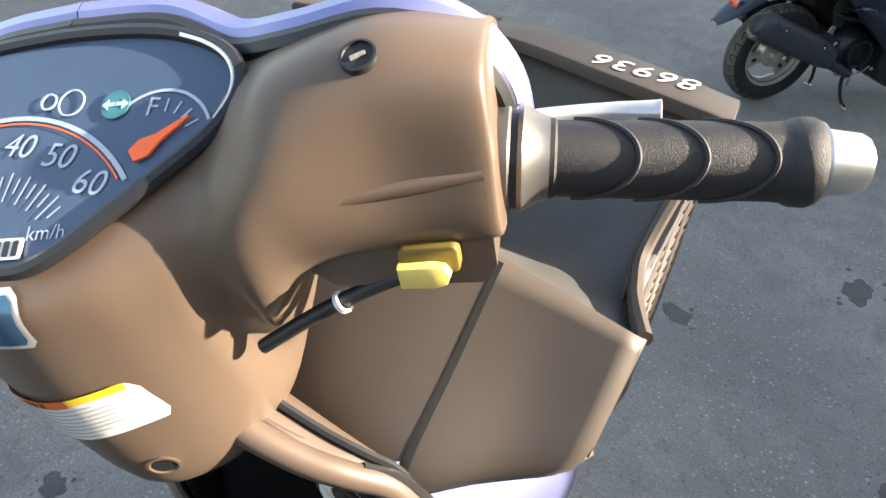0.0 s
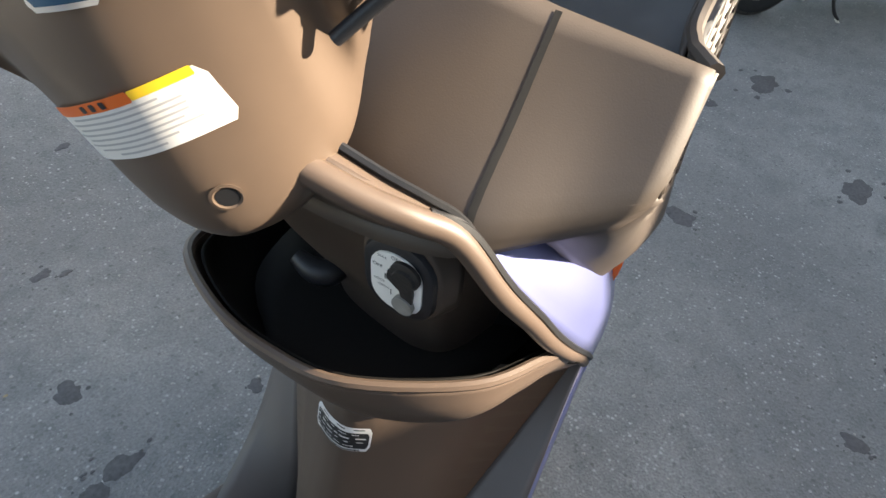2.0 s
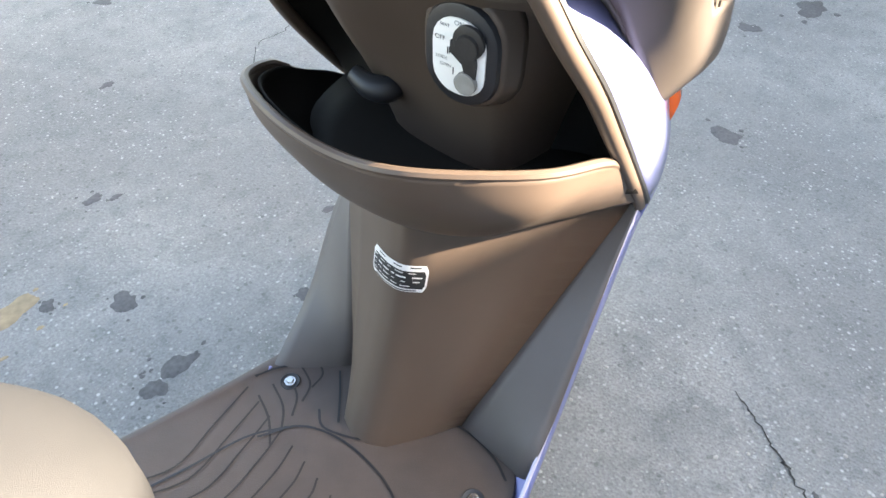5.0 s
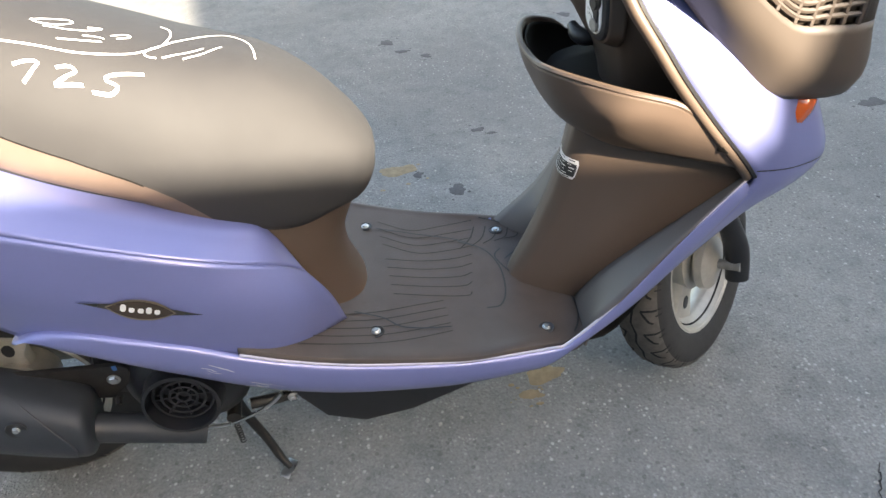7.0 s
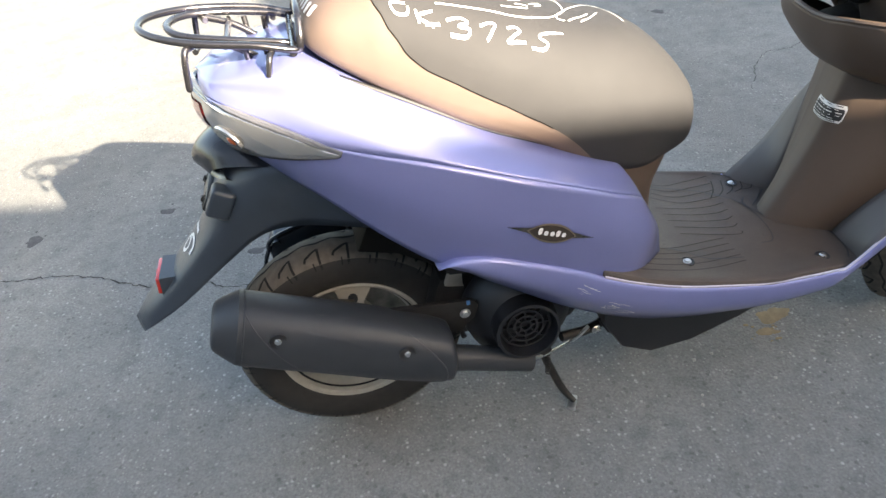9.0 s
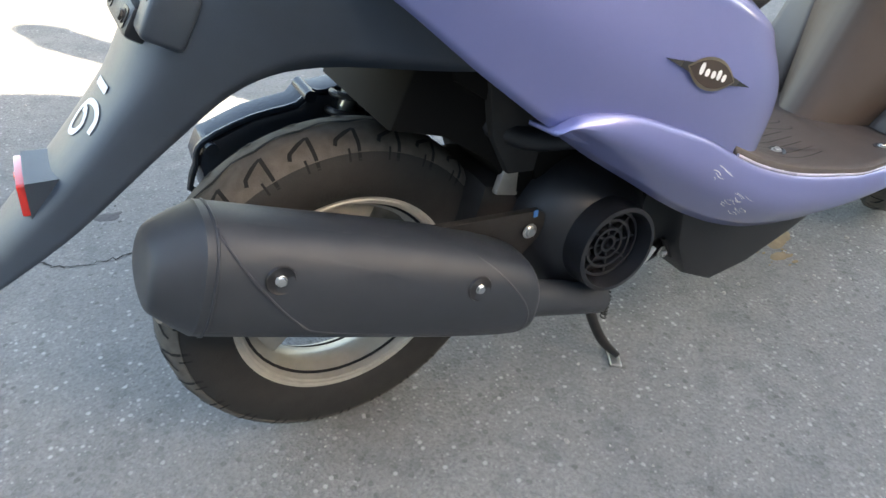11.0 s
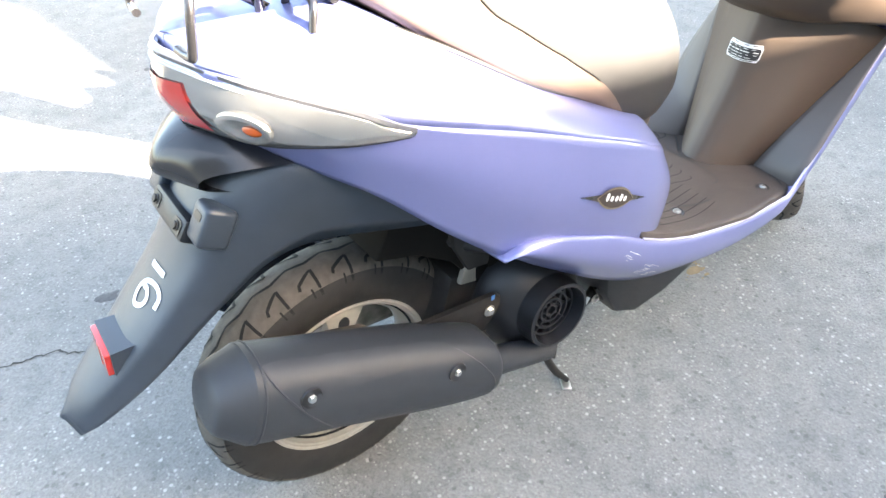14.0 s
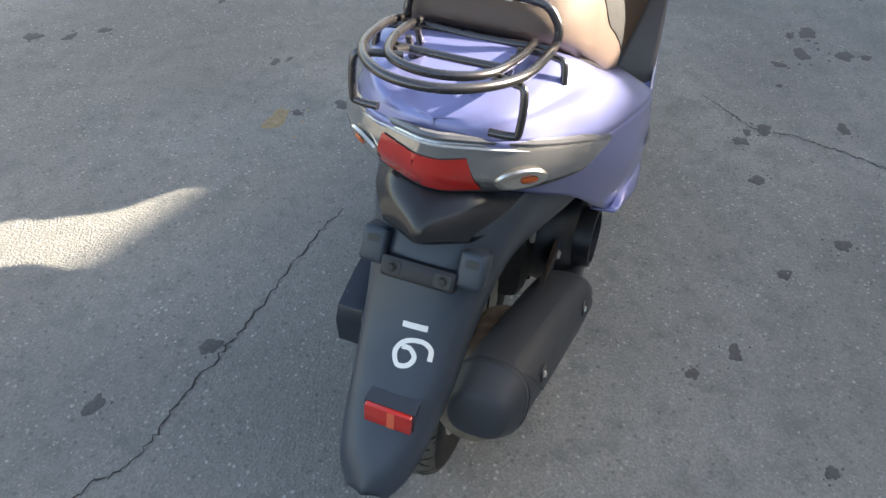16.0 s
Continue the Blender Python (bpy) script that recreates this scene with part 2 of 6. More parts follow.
def lathe(profile, m=Matrix(), seg=32, bm=None, closed=False):
    """profile of (radius, along): turned round the local z axis, then laid by m."""
    bm = bm or bmesh.new()
    rows = [[m @ V(r * math.cos(6.28319 * s / seg), r * math.sin(6.28319 * s / seg), h) for s in range(seg)] for r, h in profile]
    sheet(bm, rows, True, closed, not closed)
    return bm


def block(size, m=Matrix(), bevel=0.0, seg=2, bm=None):
    own = bmesh.new()
    bmesh.ops.create_cube(own, size=1.0, matrix=Matrix.Diagonal((*size, 1)))
    if bevel:
        bmesh.ops.bevel(own, geom=own.edges[:], offset=bevel, segments=seg, affect="EDGES", profile=0.5)
    own.transform(m)
    if bm is None:
        return own
    tmp = bpy.data.meshes.new("tmp")
    own.to_mesh(tmp), own.free()
    bm.from_mesh(tmp)
    bpy.data.meshes.remove(tmp)
    return bm


def prism(outline, height, m=Matrix(), bevel=0.0, bm=None):
    """A flat outline (x, y) raised along z."""
    own = bmesh.new()
    f = own.faces.new([own.verts.new((x, y, 0)) for x, y in outline])
    top = bmesh.ops.extrude_face_region(own, geom=[f])
    bmesh.ops.translate(own, vec=(0, 0, height), verts=[v for v in top["geom"] if isinstance(v, bmesh.types.BMVert)])
    bmesh.ops.recalc_face_normals(own, faces=own.faces[:])
    if bevel:
        edges = [e for e in own.edges if abs(e.verts[0].co.z - height) < 1e-6 and abs(e.verts[1].co.z - height) < 1e-6]
        bmesh.ops.bevel(own, geom=edges, offset=bevel, segments=2, affect="EDGES", profile=0.5)
    own.transform(m)
    if bm is None:
        return own
    tmp = bpy.data.meshes.new("tmp")
    own.to_mesh(tmp), own.free()
    bm.from_mesh(tmp)
    bpy.data.meshes.remove(tmp)
    return bm


def rounded(w, h, r, k=5):
    out = []
    for cx, cy, a0 in ((w / 2 - r, h / 2 - r, 0), (-w / 2 + r, h / 2 - r, 90), (-w / 2 + r, -h / 2 + r, 180), (w / 2 - r, -h / 2 + r, 270)):
        for i in range(k + 1):
            a = radians(a0 + 90 * i / k)
            out.append((cx + r * math.cos(a), cy + r * math.sin(a)))
    return out


def frame_of(origin, normal, up=(0, 0, 1)):
    """A pose whose z looks along normal and whose y leans to up."""
    z = Vector(normal).normalized()
    x = Vector(up).cross(z).normalized()
    y = z.cross(x)
    m = Matrix((x, y, z)).transposed().to_4x4()
    m.translation = origin
    return m


def thing(name, label, category, at=(0, 0, 0), group="", kind=""):
    ob = new(name)
    ob.location = at
    return tagged(ob, label, category, group, kind)


def part(name, bm, mat, parent=None, label="", thick=0.0, flat=False, offset=0.0, sharp=38):
    bmesh.ops.recalc_face_normals(bm, faces=bm.faces[:])
    me = bpy.data.meshes.new(name)
    bm.to_mesh(me), bm.free()
    me.materials.append(mat)
    for p in me.polygons:
        p.use_smooth = not flat
    if not flat:
        me.set_sharp_from_angle(angle=radians(sharp))
    ob = new(name, me)
    if parent is not None:
        ob.parent = parent
    if thick:
        s = ob.modifiers.new("thickness", "SOLIDIFY")
        s.thickness, s.offset = thick, offset
    if label:
        ob["label"] = label
    return ob


def patch_edge(row):
    return spline(row, 5)


# ---- ground ----
def ground():
    bm = bmesh.new()
    xs = [-400, -60, -12, -4, -2, -1, -0.5, 0, 0.5, 1, 1.5, 2, 3, 4, 6, 12, 60, 400]
    sheet(bm, [[V(x, y, 0) for x in xs] for y in xs])
    return tagged(part("ground", bm, ASPHALT), "worn grey asphalt yard with oil spots and cracks", "ground", kind="structure")


ground()


def blob(x, y, r, mat, name, squash=1.0, seed=0):
    rnd = random.Random(seed)
    bm = bmesh.new()

    def stain(cx, cy, rad, n, wild):
        ph = [rnd.uniform(0, 6.28) for _ in range(6)]
        mid, rim = [], []
        c = bm.verts.new((cx, cy, 0.0014))
        for i in range(n):
            a = 6.28319 * i / n
            rr = rad * (1 + sum(wild / (k + 2) * math.sin((k + 2) * a + ph[k]) for k in range(6)) + rnd.uniform(-0.06, 0.06))
            px, py = rr * math.cos(a), rr * math.sin(a) * squash
            mid.append(bm.verts.new((cx + px * 0.8, cy + py * 0.8, 0.0012)))
            rim.append(bm.verts.new((cx + px, cy + py, 0.0003)))
        for i in range(n):
            k = (i + 1) % n
            bm.faces.new((c, mid[i], mid[k]))
            bm.faces.new((mid[i], rim[i], rim[k], mid[k]))

    stain(x, y, r, 40, 0.3)
    for _ in range(rnd.randint(2, 6)):
        a, d = rnd.uniform(0, 6.28), r * rnd.uniform(1.15, 2.2)
        stain(x + d * math.cos(a), y + d * math.sin(a), r * rnd.uniform(0.06, 0.22), 12, 0.2)
    return tagged(part(name, bm, mat), "dark oil spot soaked into the asphalt", "stain", "oil spots on the yard", "structure")


# Unseen wall added behind the camera, its stepped outline cut to shade the yard.
def yard_wall(name, top, y, label):
    """A wall along x with a stepped top edge."""
    bm = bmesh.new()
    front, back = [], []
    for t, row in ((0.0, front), (-0.3, back)):
        for x, z in top:
            row.append((bm.verts.new((x, y + t, 0)), bm.verts.new((x, y + t, z))))
    for i in range(len(top) - 1):
        for a, b in ((front[i], front[i + 1]), (back[i + 1], back[i])):
            bm.faces.new((a[0], b[0], b[1], a[1]))
        bm.faces.new((front[i][1], front[i + 1][1], back[i + 1][1], back[i][1]))
    for a, b in ((back[0], front[0]), (front[-1], back[-1])):
        bm.faces.new((a[0], b[0], b[1], a[1]))
    return tagged(part(name, bm, PLASTER, flat=True), label, "wall", kind="structure")


yard_wall("wall_south", [(-30, 8.6), (2.3, 2.89), (2.5, 2.855), (2.7, 2.8), (2.95, 2.78), (3.2, 2.765), (3.5, 2.725), (3.8, 2.69), (3.84, 2.97), (3.886, 3.27), (4.1, 3.52), (4.48, 3.95), (5.1, 5.4), (5.8, 6.1), (30, 6.1)], -4.0, "unseen grey wall with a top stepped to shade the yard")

# ---- scooter: body ----
ROOT = Matrix.Translation((0, -0.012, 0)) @ Matrix.Rotation(radians(1.7), 4, "Z")
UNROOT = ROOT.inverted()
scooter = thing("motor_scooter", "lilac and brown step-through scooter with front basket on its stand", "scooter")
scooter.matrix_world = ROOT


def own(p):
    """A point of the yard in the scooter's own frame."""
    return UNROOT @ Vector(p)


def right(rows):
    return [[own(p) for p in r] for r in rows]


def left(rows):
    return flip(right(rows))


def half_to_full(rows):
    rows = right(rows)
    return [r[:-1] + [V(r[-1].x, 0, r[-1].z)] + [V(p.x, -p.y, p.z) for p in r[-2::-1]] for r in rows]


def bvh(bm):
    return BVHTree.FromBMesh(bm)


def drape(bm, tree, way, lift=0.0007, reach=0.1):
    """Lays a flat mesh on a surface, along way."""
    way, lost = Vector(way).normalized(), []
    for v in bm.verts:
        hit, n, _, _ = tree.ray_cast(v.co - way * reach, way, reach * 3)
        if hit is None:
            lost.append(v)
        else:
            if n.dot(way) > 0:
                n = -n
            v.co = hit + n * lift
    bmesh.ops.delete(bm, geom=lost, context="VERTS")
    return bm


def plate(w, h, r=0.002, nx=10, ny=5):
    """A flat rounded sheet of many faces, in its own x-y plane."""
    bm = bmesh.new()
    rows = []
    for j in range(ny + 1):
        y = (j / ny - 0.5) * h
        inset = 0.0
        if abs(y) > h / 2 - r:
            d = abs(y) - (h / 2 - r)
            inset = r - math.sqrt(max(r * r - d * d, 0))
        rows.append([V((i / nx - 0.5) * (w - 2 * inset), y, 0) for i in range(nx + 1)])
    sheet(bm, rows)
    return bm


def ribbon(pts, width, k=5, bm=None, up=(0, 0, 1)):
    """A flat strip along a curve."""
    bm = bm or bmesh.new()
    c = spline(pts, k)
    rows = []
    for i, p in enumerate(c):
        d = (c[min(i + 1, len(c) - 1)] - c[max(i - 1, 0)]).normalized()
        s = d.cross(Vector(up)).normalized() * width / 2
        rows.append([p - s, p, p + s])
    sheet(bm, rows)
    return bm


def text_mesh(text, size, m, shear=0.0, space=1.0):
    cu = bpy.data.curves.new("text", "FONT")
    cu.body, cu.size, cu.align_x, cu.align_y, cu.shear, cu.space_character = text, size, "CENTER", "CENTER", shear, space
    tmp = bpy.data.objects.new("text", cu)
    scene.collection.objects.link(tmp)
    me = bpy.data.meshes.new_from_object(tmp.evaluated_get(bpy.context.evaluated_depsgraph_get()))
    bpy.data.objects.remove(tmp)
    bm = bmesh.new()
    bm.from_mesh(me)
    bpy.data.meshes.remove(me)
    bm.transform(m)
    return bm


def bolt(name, m, r, parent, mat=None, label="", washer=1.5, tall=0.5):
    """A hexagon head on a washer; m's z looks outwards."""
    b = lathe([(0, 0), (r * washer, 0), (r * washer, r * 0.2), (r * 1.05, r * 0.25), (0, r * 0.25)], m, 20)
    lathe([(r, r * 0.2), (r, r * (tall + 0.1)), (r * 0.86, r * (tall + 0.25)), (0, r * (tall + 0.25))], m, 6, b)
    return part(name, b, mat or STEEL, parent, label)


COWL = [
    [(-0.087, -0.012, 0.718), (-0.091, -0.012, 0.706), (-0.085, -0.012, 0.65), (-0.06, -0.012, 0.615)],
    [(-0.079, -0.045, 0.72), (-0.084, -0.058, 0.703), (-0.078, -0.06, 0.65), (-0.055, -0.05, 0.614)],
    [(-0.055, -0.08, 0.725), (-0.058, -0.1, 0.698), (-0.05, -0.1, 0.65), (-0.035, -0.085, 0.612)],
    [(0.0, -0.105, 0.731), (0.003, -0.135, 0.673), (0.003, -0.137, 0.628), (0.003, -0.116, 0.588)],
    [(0.057, -0.118, 0.729), (0.066, -0.164, 0.645), (0.06, -0.166, 0.605), (0.045, -0.145, 0.562)],
    [(0.154, -0.122, 0.675), (0.19, -0.188, 0.609), (0.16, -0.196, 0.55), (0.12, -0.172, 0.495)],
    [(0.262, -0.127, 0.613), (0.29, -0.196, 0.572), (0.25, -0.206, 0.5), (0.2, -0.187, 0.436)],
    [(0.35, -0.127, 0.572), (0.37, -0.195, 0.54), (0.34, -0.208, 0.47), (0.3, -0.2, 0.405)],
    [(0.417, -0.122, 0.54), (0.435, -0.182, 0.508), (0.43, -0.2, 0.45), (0.4, -0.2, 0.365)],
    [(0.457, -0.112, 0.522), (0.485, -0.156, 0.476), (0.5, -0.172, 0.42), (0.48, -0.182, 0.352)],
    [(0.468, -0.1, 0.512), (0.512, -0.13, 0.44), (0.538, -0.126, 0.39), (0.553, -0.116, 0.33)],
]
DECK = [[r[0], tuple((a + c) / 2 + d for a, c, d in zip(r[0], r[1], (0, -0.014 * k, 0.019 * k))), r[1]] for r, k in zip(COWL, (0.1, 0.12, 0.15, 0.18, 0.18, 0.18, 0.18, 0.18, 0.2, 0.25, 0.3))]
FLANK = [[r[1], r[2], r[3]] for r in COWL]


cowl_tree = bvh(patch(right(FLANK), 8, 8))
cowl = part("side_cowl", patch(right(FLANK), 8, 8), LILAC, scooter, "glossy lilac side cowl", 0.0015)
part("side_cowl", patch(left(FLANK), 8, 8), LILAC, scooter, "glossy lilac side cowl", 0.004)
TAIL = []
for r, up in zip(right(DECK), (0.001, 0.002, 0.005, 0.007, 0.008, 0.006, 0, 0, 0, 0, 0)):
    a, b, c = r[2], r[1], r[0]
    TAIL.append([a, b, c, V(c.x - 0.004, 0, c.z + up), V(c.x, -c.y, c.z), V(b.x, -b.y, b.z), V(a.x, -a.y, a.z)])
part("tail_cowl", patch(TAIL, 6, 8), LILAC, scooter, "broad lilac upper deck of the tail", 0.0015)

part("seat_gap", tube([own(p) for p in ((0.09, -0.113, 0.712), (0.154, -0.119, 0.678), (0.262, -0.124, 0.616), (0.35, -0.124, 0.575), (0.417, -0.119, 0.543), (0.457, -0.11, 0.525))], 0.0036, 8, 5), INK, scooter, "dark gap between seat and tail")

# Sill under the floorboard and up the leg shield's edge
SILL_UP = [(0.175, 0.452), (0.205, 0.462), (0.25, 0.457), (0.3, 0.438), (0.361, 0.411), (0.417, 0.379), (0.475, 0.35), (0.556, 0.319), (0.662, 0.291), (0.734, 0.277), (0.84, 0.268), (0.874, 0.271), (0.95, 0.33), (1.028, 0.411), (1.115, 0.494)]
SILL_LO = [(0.17, 0.447), (0.185, 0.443), (0.235, 0.405), (0.3, 0.36), (0.35, 0.325), (0.4, 0.294), (0.46, 0.263), (0.53, 0.236), (0.62, 0.215), (0.7, 0.205), (0.785, 0.205), (0.835, 0.218), (0.966, 0.275), (1.055, 0.344), (1.144, 0.453)]
SILL_Y = [0.19, 0.196, 0.204, 0.207, 0.207, 0.206, 0.204, 0.201, 0.197, 0.194, 0.188, 0.184, 0.173, 0.161, 0.15]
sill = []
for (ux, uz), (lx, lz), y in zip(SILL_UP, SILL_LO, SILL_Y):
    turn_in = 0.007 * min(max((ux - 0.86) / 0.09, 0), 1)
    sill.append([(ux, -y + 0.004, uz - 0.002), (ux * 0.93 + lx * 0.07, -y - 0.003 + turn_in * 0.3, uz * 0.93 + lz * 0.07 - 0.002), ((ux + lx) / 2, -y - 0.004 + turn_in, (uz + lz) / 2), (lx, -y + 0.03 + turn_in, lz)])
sill_tree = bvh(patch(right(sill), 4, 5))
sill_part = part("sill", patch(right(sill), 4, 5), LILAC, scooter, "scuffed lilac sill below the floorboard", 0.004)
def lerp_table(table, x):
    for (a, va), (b, vb) in zip(table, table[1:]):
        if x <= b:
            return va + (vb - va) * max(0, (x - a) / (b - a))
    return table[-1][1]


def slim(rows):
    """The far side, drawn in towards the leg shield and a little back."""
    k = lambda x: lerp_table([(0.55, 1.0), (0.83, 0.76), (0.95, 0.84), (1.12, 0.96)], x)
    b = lambda x: lerp_table([(0.7, 0.0), (0.9, 0.035), (1.2, 0.04)], x)
    return [[V(p.x - b(p.x), p.y * k(p.x), p.z) if p.y > 0 else p for p in r] for r in rows]


part("sill", patch([[V(p.x, p.y * lerp_table([(0.7, 1.0), (0.83, 0.9), (0.9, 0.82), (1.2, 0.8)], p.x), p.z) for p in r] for r in slim(left(sill)[:12])], 4, 5), LILAC, scooter, "lilac sill below the floorboard", 0.004)
# Thin pale tube puts the highlight on the sill's upper edge.
part("sill_edge", tube([own((x, -y + 0.001, z + 0.0005)) for (x, z), y in zip(SILL_UP, SILL_Y)][5:], 0.0022, 8, 5), PALE_EDGE, sill_part, "pale strip standing in for the sill's edge highlight")
# pale scuffs on the sill
rnd = random.Random(7)
for x, z, n in ((0.425, 0.335, 5), (0.445, 0.305, 7), (0.375, 0.375, 5), (0.415, 0.33, 5)):
    b = bmesh.new()
    for i in range(n):
        a, c = x + rnd.uniform(-0.012, 0.012), z + rnd.uniform(-0.008, 0.008)
        d = rnd.uniform(0.004, 0.022)
        ribbon([V(a, -0.25, c), V(a + d * 0.5, -0.25, c - d * 0.35 + rnd.uniform(-0.002, 0.002)), V(a + d, -0.25, c - d * 0.7)], rnd.uniform(0.0003, 0.0008), 3, b, (0, 1, 0))
    part("scuff", drape(b, sill_tree, (0, 1, 0), 0.0027, 0.2), CHALK, sill_part, "pale scratches in the paint")

# Floorboard
def floor_z(x):
    pts = [(0.40, 0.40), (0.455, 0.378), (0.52, 0.338), (0.59, 0.31), (0.72, 0.28), (0.85, 0.258), (0.93, 0.255)]
    for (a, za), (b, zb) in zip(pts, pts[1:]):
        if x <= b:
            return za + (zb - za) * max(0, (x - a) / (b - a))
    return pts[-1][1]


def sill_z(x):
    for (a, za), (b, zb) in zip(SILL_UP, SILL_UP[1:]):
        if x <= b:
            return za + (zb - za) * max(0, (x - a) / (b - a))
    return SILL_UP[-1][1]


floor = []
for x in (0.41, 0.46, 0.52, 0.59, 0.66, 0.73, 0.8, 0.87, 0.9, 0.93, 0.952):
    w = 0.203 if x < 0.75 else 0.203 - (x - 0.75) * 0.12
    w = w if x < 0.88 else 0.176 - (x - 0.9) * 0.7
    wl = w * lerp_table([(0.55, 1.0), (0.83, 0.76), (0.95, 0.84)], x)
    z = floor_z(x)
    e = sill_z(x) + 0.004 if x < 0.84 else z + 0.003
    m_ = (z + e) / 2
    floor.append([(x, -w + 0.001, e - 0.02), (x, -w + 0.002, e - 0.003), (x, -w + 0.009, e), (x, -w + 0.03, m_), (x, -0.12, z), (x, 0, z), (x, 0.1, z), (x, wl - 0.02, m_), (x, wl - 0.009, e), (x, wl - 0.002, e - 0.003), (x, wl - 0.001, e - 0.02)])
floor_tree = bvh(patch(floor, 3, 4))
floorboard = part("floorboard", patch(floor, 3, 4), MAT_BROWN, scooter, "dark brown ribbed plastic floorboard", 0.006)
# moulded ribs, flat strips coloured as their shade, and joints
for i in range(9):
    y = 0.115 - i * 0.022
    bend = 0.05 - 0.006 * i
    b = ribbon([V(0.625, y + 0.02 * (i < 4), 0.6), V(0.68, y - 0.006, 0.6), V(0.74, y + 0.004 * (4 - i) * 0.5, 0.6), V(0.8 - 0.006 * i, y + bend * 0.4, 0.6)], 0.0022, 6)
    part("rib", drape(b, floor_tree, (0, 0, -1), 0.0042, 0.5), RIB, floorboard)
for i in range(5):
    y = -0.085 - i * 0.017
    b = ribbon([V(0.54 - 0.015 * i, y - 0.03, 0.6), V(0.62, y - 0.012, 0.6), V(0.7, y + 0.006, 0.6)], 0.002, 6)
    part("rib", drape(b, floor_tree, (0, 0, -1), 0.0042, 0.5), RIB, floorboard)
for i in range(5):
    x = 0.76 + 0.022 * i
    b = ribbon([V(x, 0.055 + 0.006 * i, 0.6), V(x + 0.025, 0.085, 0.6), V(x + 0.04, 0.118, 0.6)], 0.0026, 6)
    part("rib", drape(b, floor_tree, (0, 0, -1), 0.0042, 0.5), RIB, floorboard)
for pts in ([(0.815, 0.14), (0.84, 0.132), (0.865, 0.116), (0.885, 0.096), (0.893, 0.08)], [(0.888, 0.07), (0.86, 0.045), (0.83, 0.02)], [(0.908, -0.082), (0.911, -0.1), (0.907, -0.13), (0.897, -0.155), (0.885, -0.172)], [(0.906, -0.075), (0.87, -0.05), (0.835, -0.024)], [(0.76, 0.075), (0.8, 0.05), (0.815, 0.0), (0.808, -0.06), (0.79, -0.095), (0.765, -0.1)],
            [(0.83, 0.05), (0.815, 0.03), (0.822, 0.0), (0.832, -0.02)],
            [(0.56, -0.105), (0.6, -0.115), (0.625, -0.135), (0.66, -0.14), (0.7, -0.138)],
            [(0.62, 0.115), (0.68, 0.1), (0.75, 0.085), (0.79, 0.06)]):
    part("joint", drape(ribbon([V(x, y, 0.6) for x, y in pts], 0.0028, 6), floor_tree, (0, 0, -1), 0.0044, 0.5), INK, floorboard)
for x, y in ((0.85, -0.142), (0.835, 0.118), (0.592, -0.14), (0.6, 0.125)):
    p = own((x, y, 0))
    m = pose(p.x, p.y, floor_tree.ray_cast(V(p.x, p.y, 0.6), V(0, 0, -1))[0].z + 0.0035, 0, 0, 20)
    part("screw_cup", lathe([(0.0, 0.0008), (0.0098, 0.0008), (0.0112, 0.0016), (0.0125, 0.0008), (0.0, 0.0002)], m, 24), INK, floorboard)
    bolt("floor_screw", Matrix.Translation((0, 0, 0.001)) @ m, 0.005, floorboard, label="zinc floor screw", washer=1.35)
p = own((0.46, -0.18, 0))
part("floor_plug", lathe([(0, 0.002), (0.004, 0.002), (0.006, 0.0), (0.006, -0.002), (0, -0.002)], pose(p.x, p.y, floor_z(0.46) + 0.002, 20, 0, 0), 16), DARK, floorboard)

# Centre body under the seat
BELLY = []
for z, xf, w, xb in ((0.545, 0.592, 0.09, 0.40), (0.49, 0.59, 0.105, 0.42), (0.43, 0.567, 0.112, 0.42), (0.37, 0.567, 0.113, 0.42), (0.32, 0.583, 0.115, 0.42), (0.285, 0.597, 0.118, 0.42)):
    BELLY.append([(xb, -w - 0.03, z), (xf - 0.09, -w, z), (xf - 0.03, -w * 0.72, z), (xf, -w * 0.3, z), (xf, w * 0.3, z), (xf - 0.03, w * 0.72, z), (xf - 0.09, w, z), (xb, w + 0.03, z)])
part("centre_cover", patch(BELLY, 4, 5), BROWN, scooter, "brown plastic cover between seat and floorboard", 0.004)
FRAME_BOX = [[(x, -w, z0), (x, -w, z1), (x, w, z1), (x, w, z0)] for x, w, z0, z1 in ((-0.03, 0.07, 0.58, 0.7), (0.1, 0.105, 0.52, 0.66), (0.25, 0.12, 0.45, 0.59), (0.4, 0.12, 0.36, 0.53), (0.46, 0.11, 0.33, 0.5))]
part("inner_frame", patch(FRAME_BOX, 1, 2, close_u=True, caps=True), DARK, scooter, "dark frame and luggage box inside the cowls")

# Seat
def seat_mesh():
    st = [(0.05, 0.75, 0.757, 0.05), (0.06, 0.738, 0.776, 0.08), (0.085, 0.718, 0.798, 0.101), (0.125, 0.686, 0.814, 0.113), (0.16, 0.663, 0.816, 0.12), (0.25, 0.605, 0.786, 0.13), (0.35, 0.553, 0.747, 0.133),
          (0.42, 0.503, 0.72, 0.13), (0.5, 0.478, 0.693, 0.12), (0.555, 0.486, 0.655, 0.102), (0.598, 0.497, 0.608, 0.08), (0.621, 0.518, 0.575, 0.05), (0.629, 0.542, 0.556, 0.02)]
    rows = []
    for x, zb, zt, w in st:
        row = []
        for i in range(20):
            a = 6.28319 * i / 20
            c, s = math.cos(a), math.sin(a)
            y = w * math.copysign(abs(c) ** 0.75, c)
            z = zb + (zt - zb) * (0.24 + (0.76 * abs(s) ** 0.85 if s > 0 else -0.24 * abs(s) ** 0.5))
            row.append((x, y, z))
        rows.append(row)
    return patch(rows, 2, 5, close_u=True, caps=True)


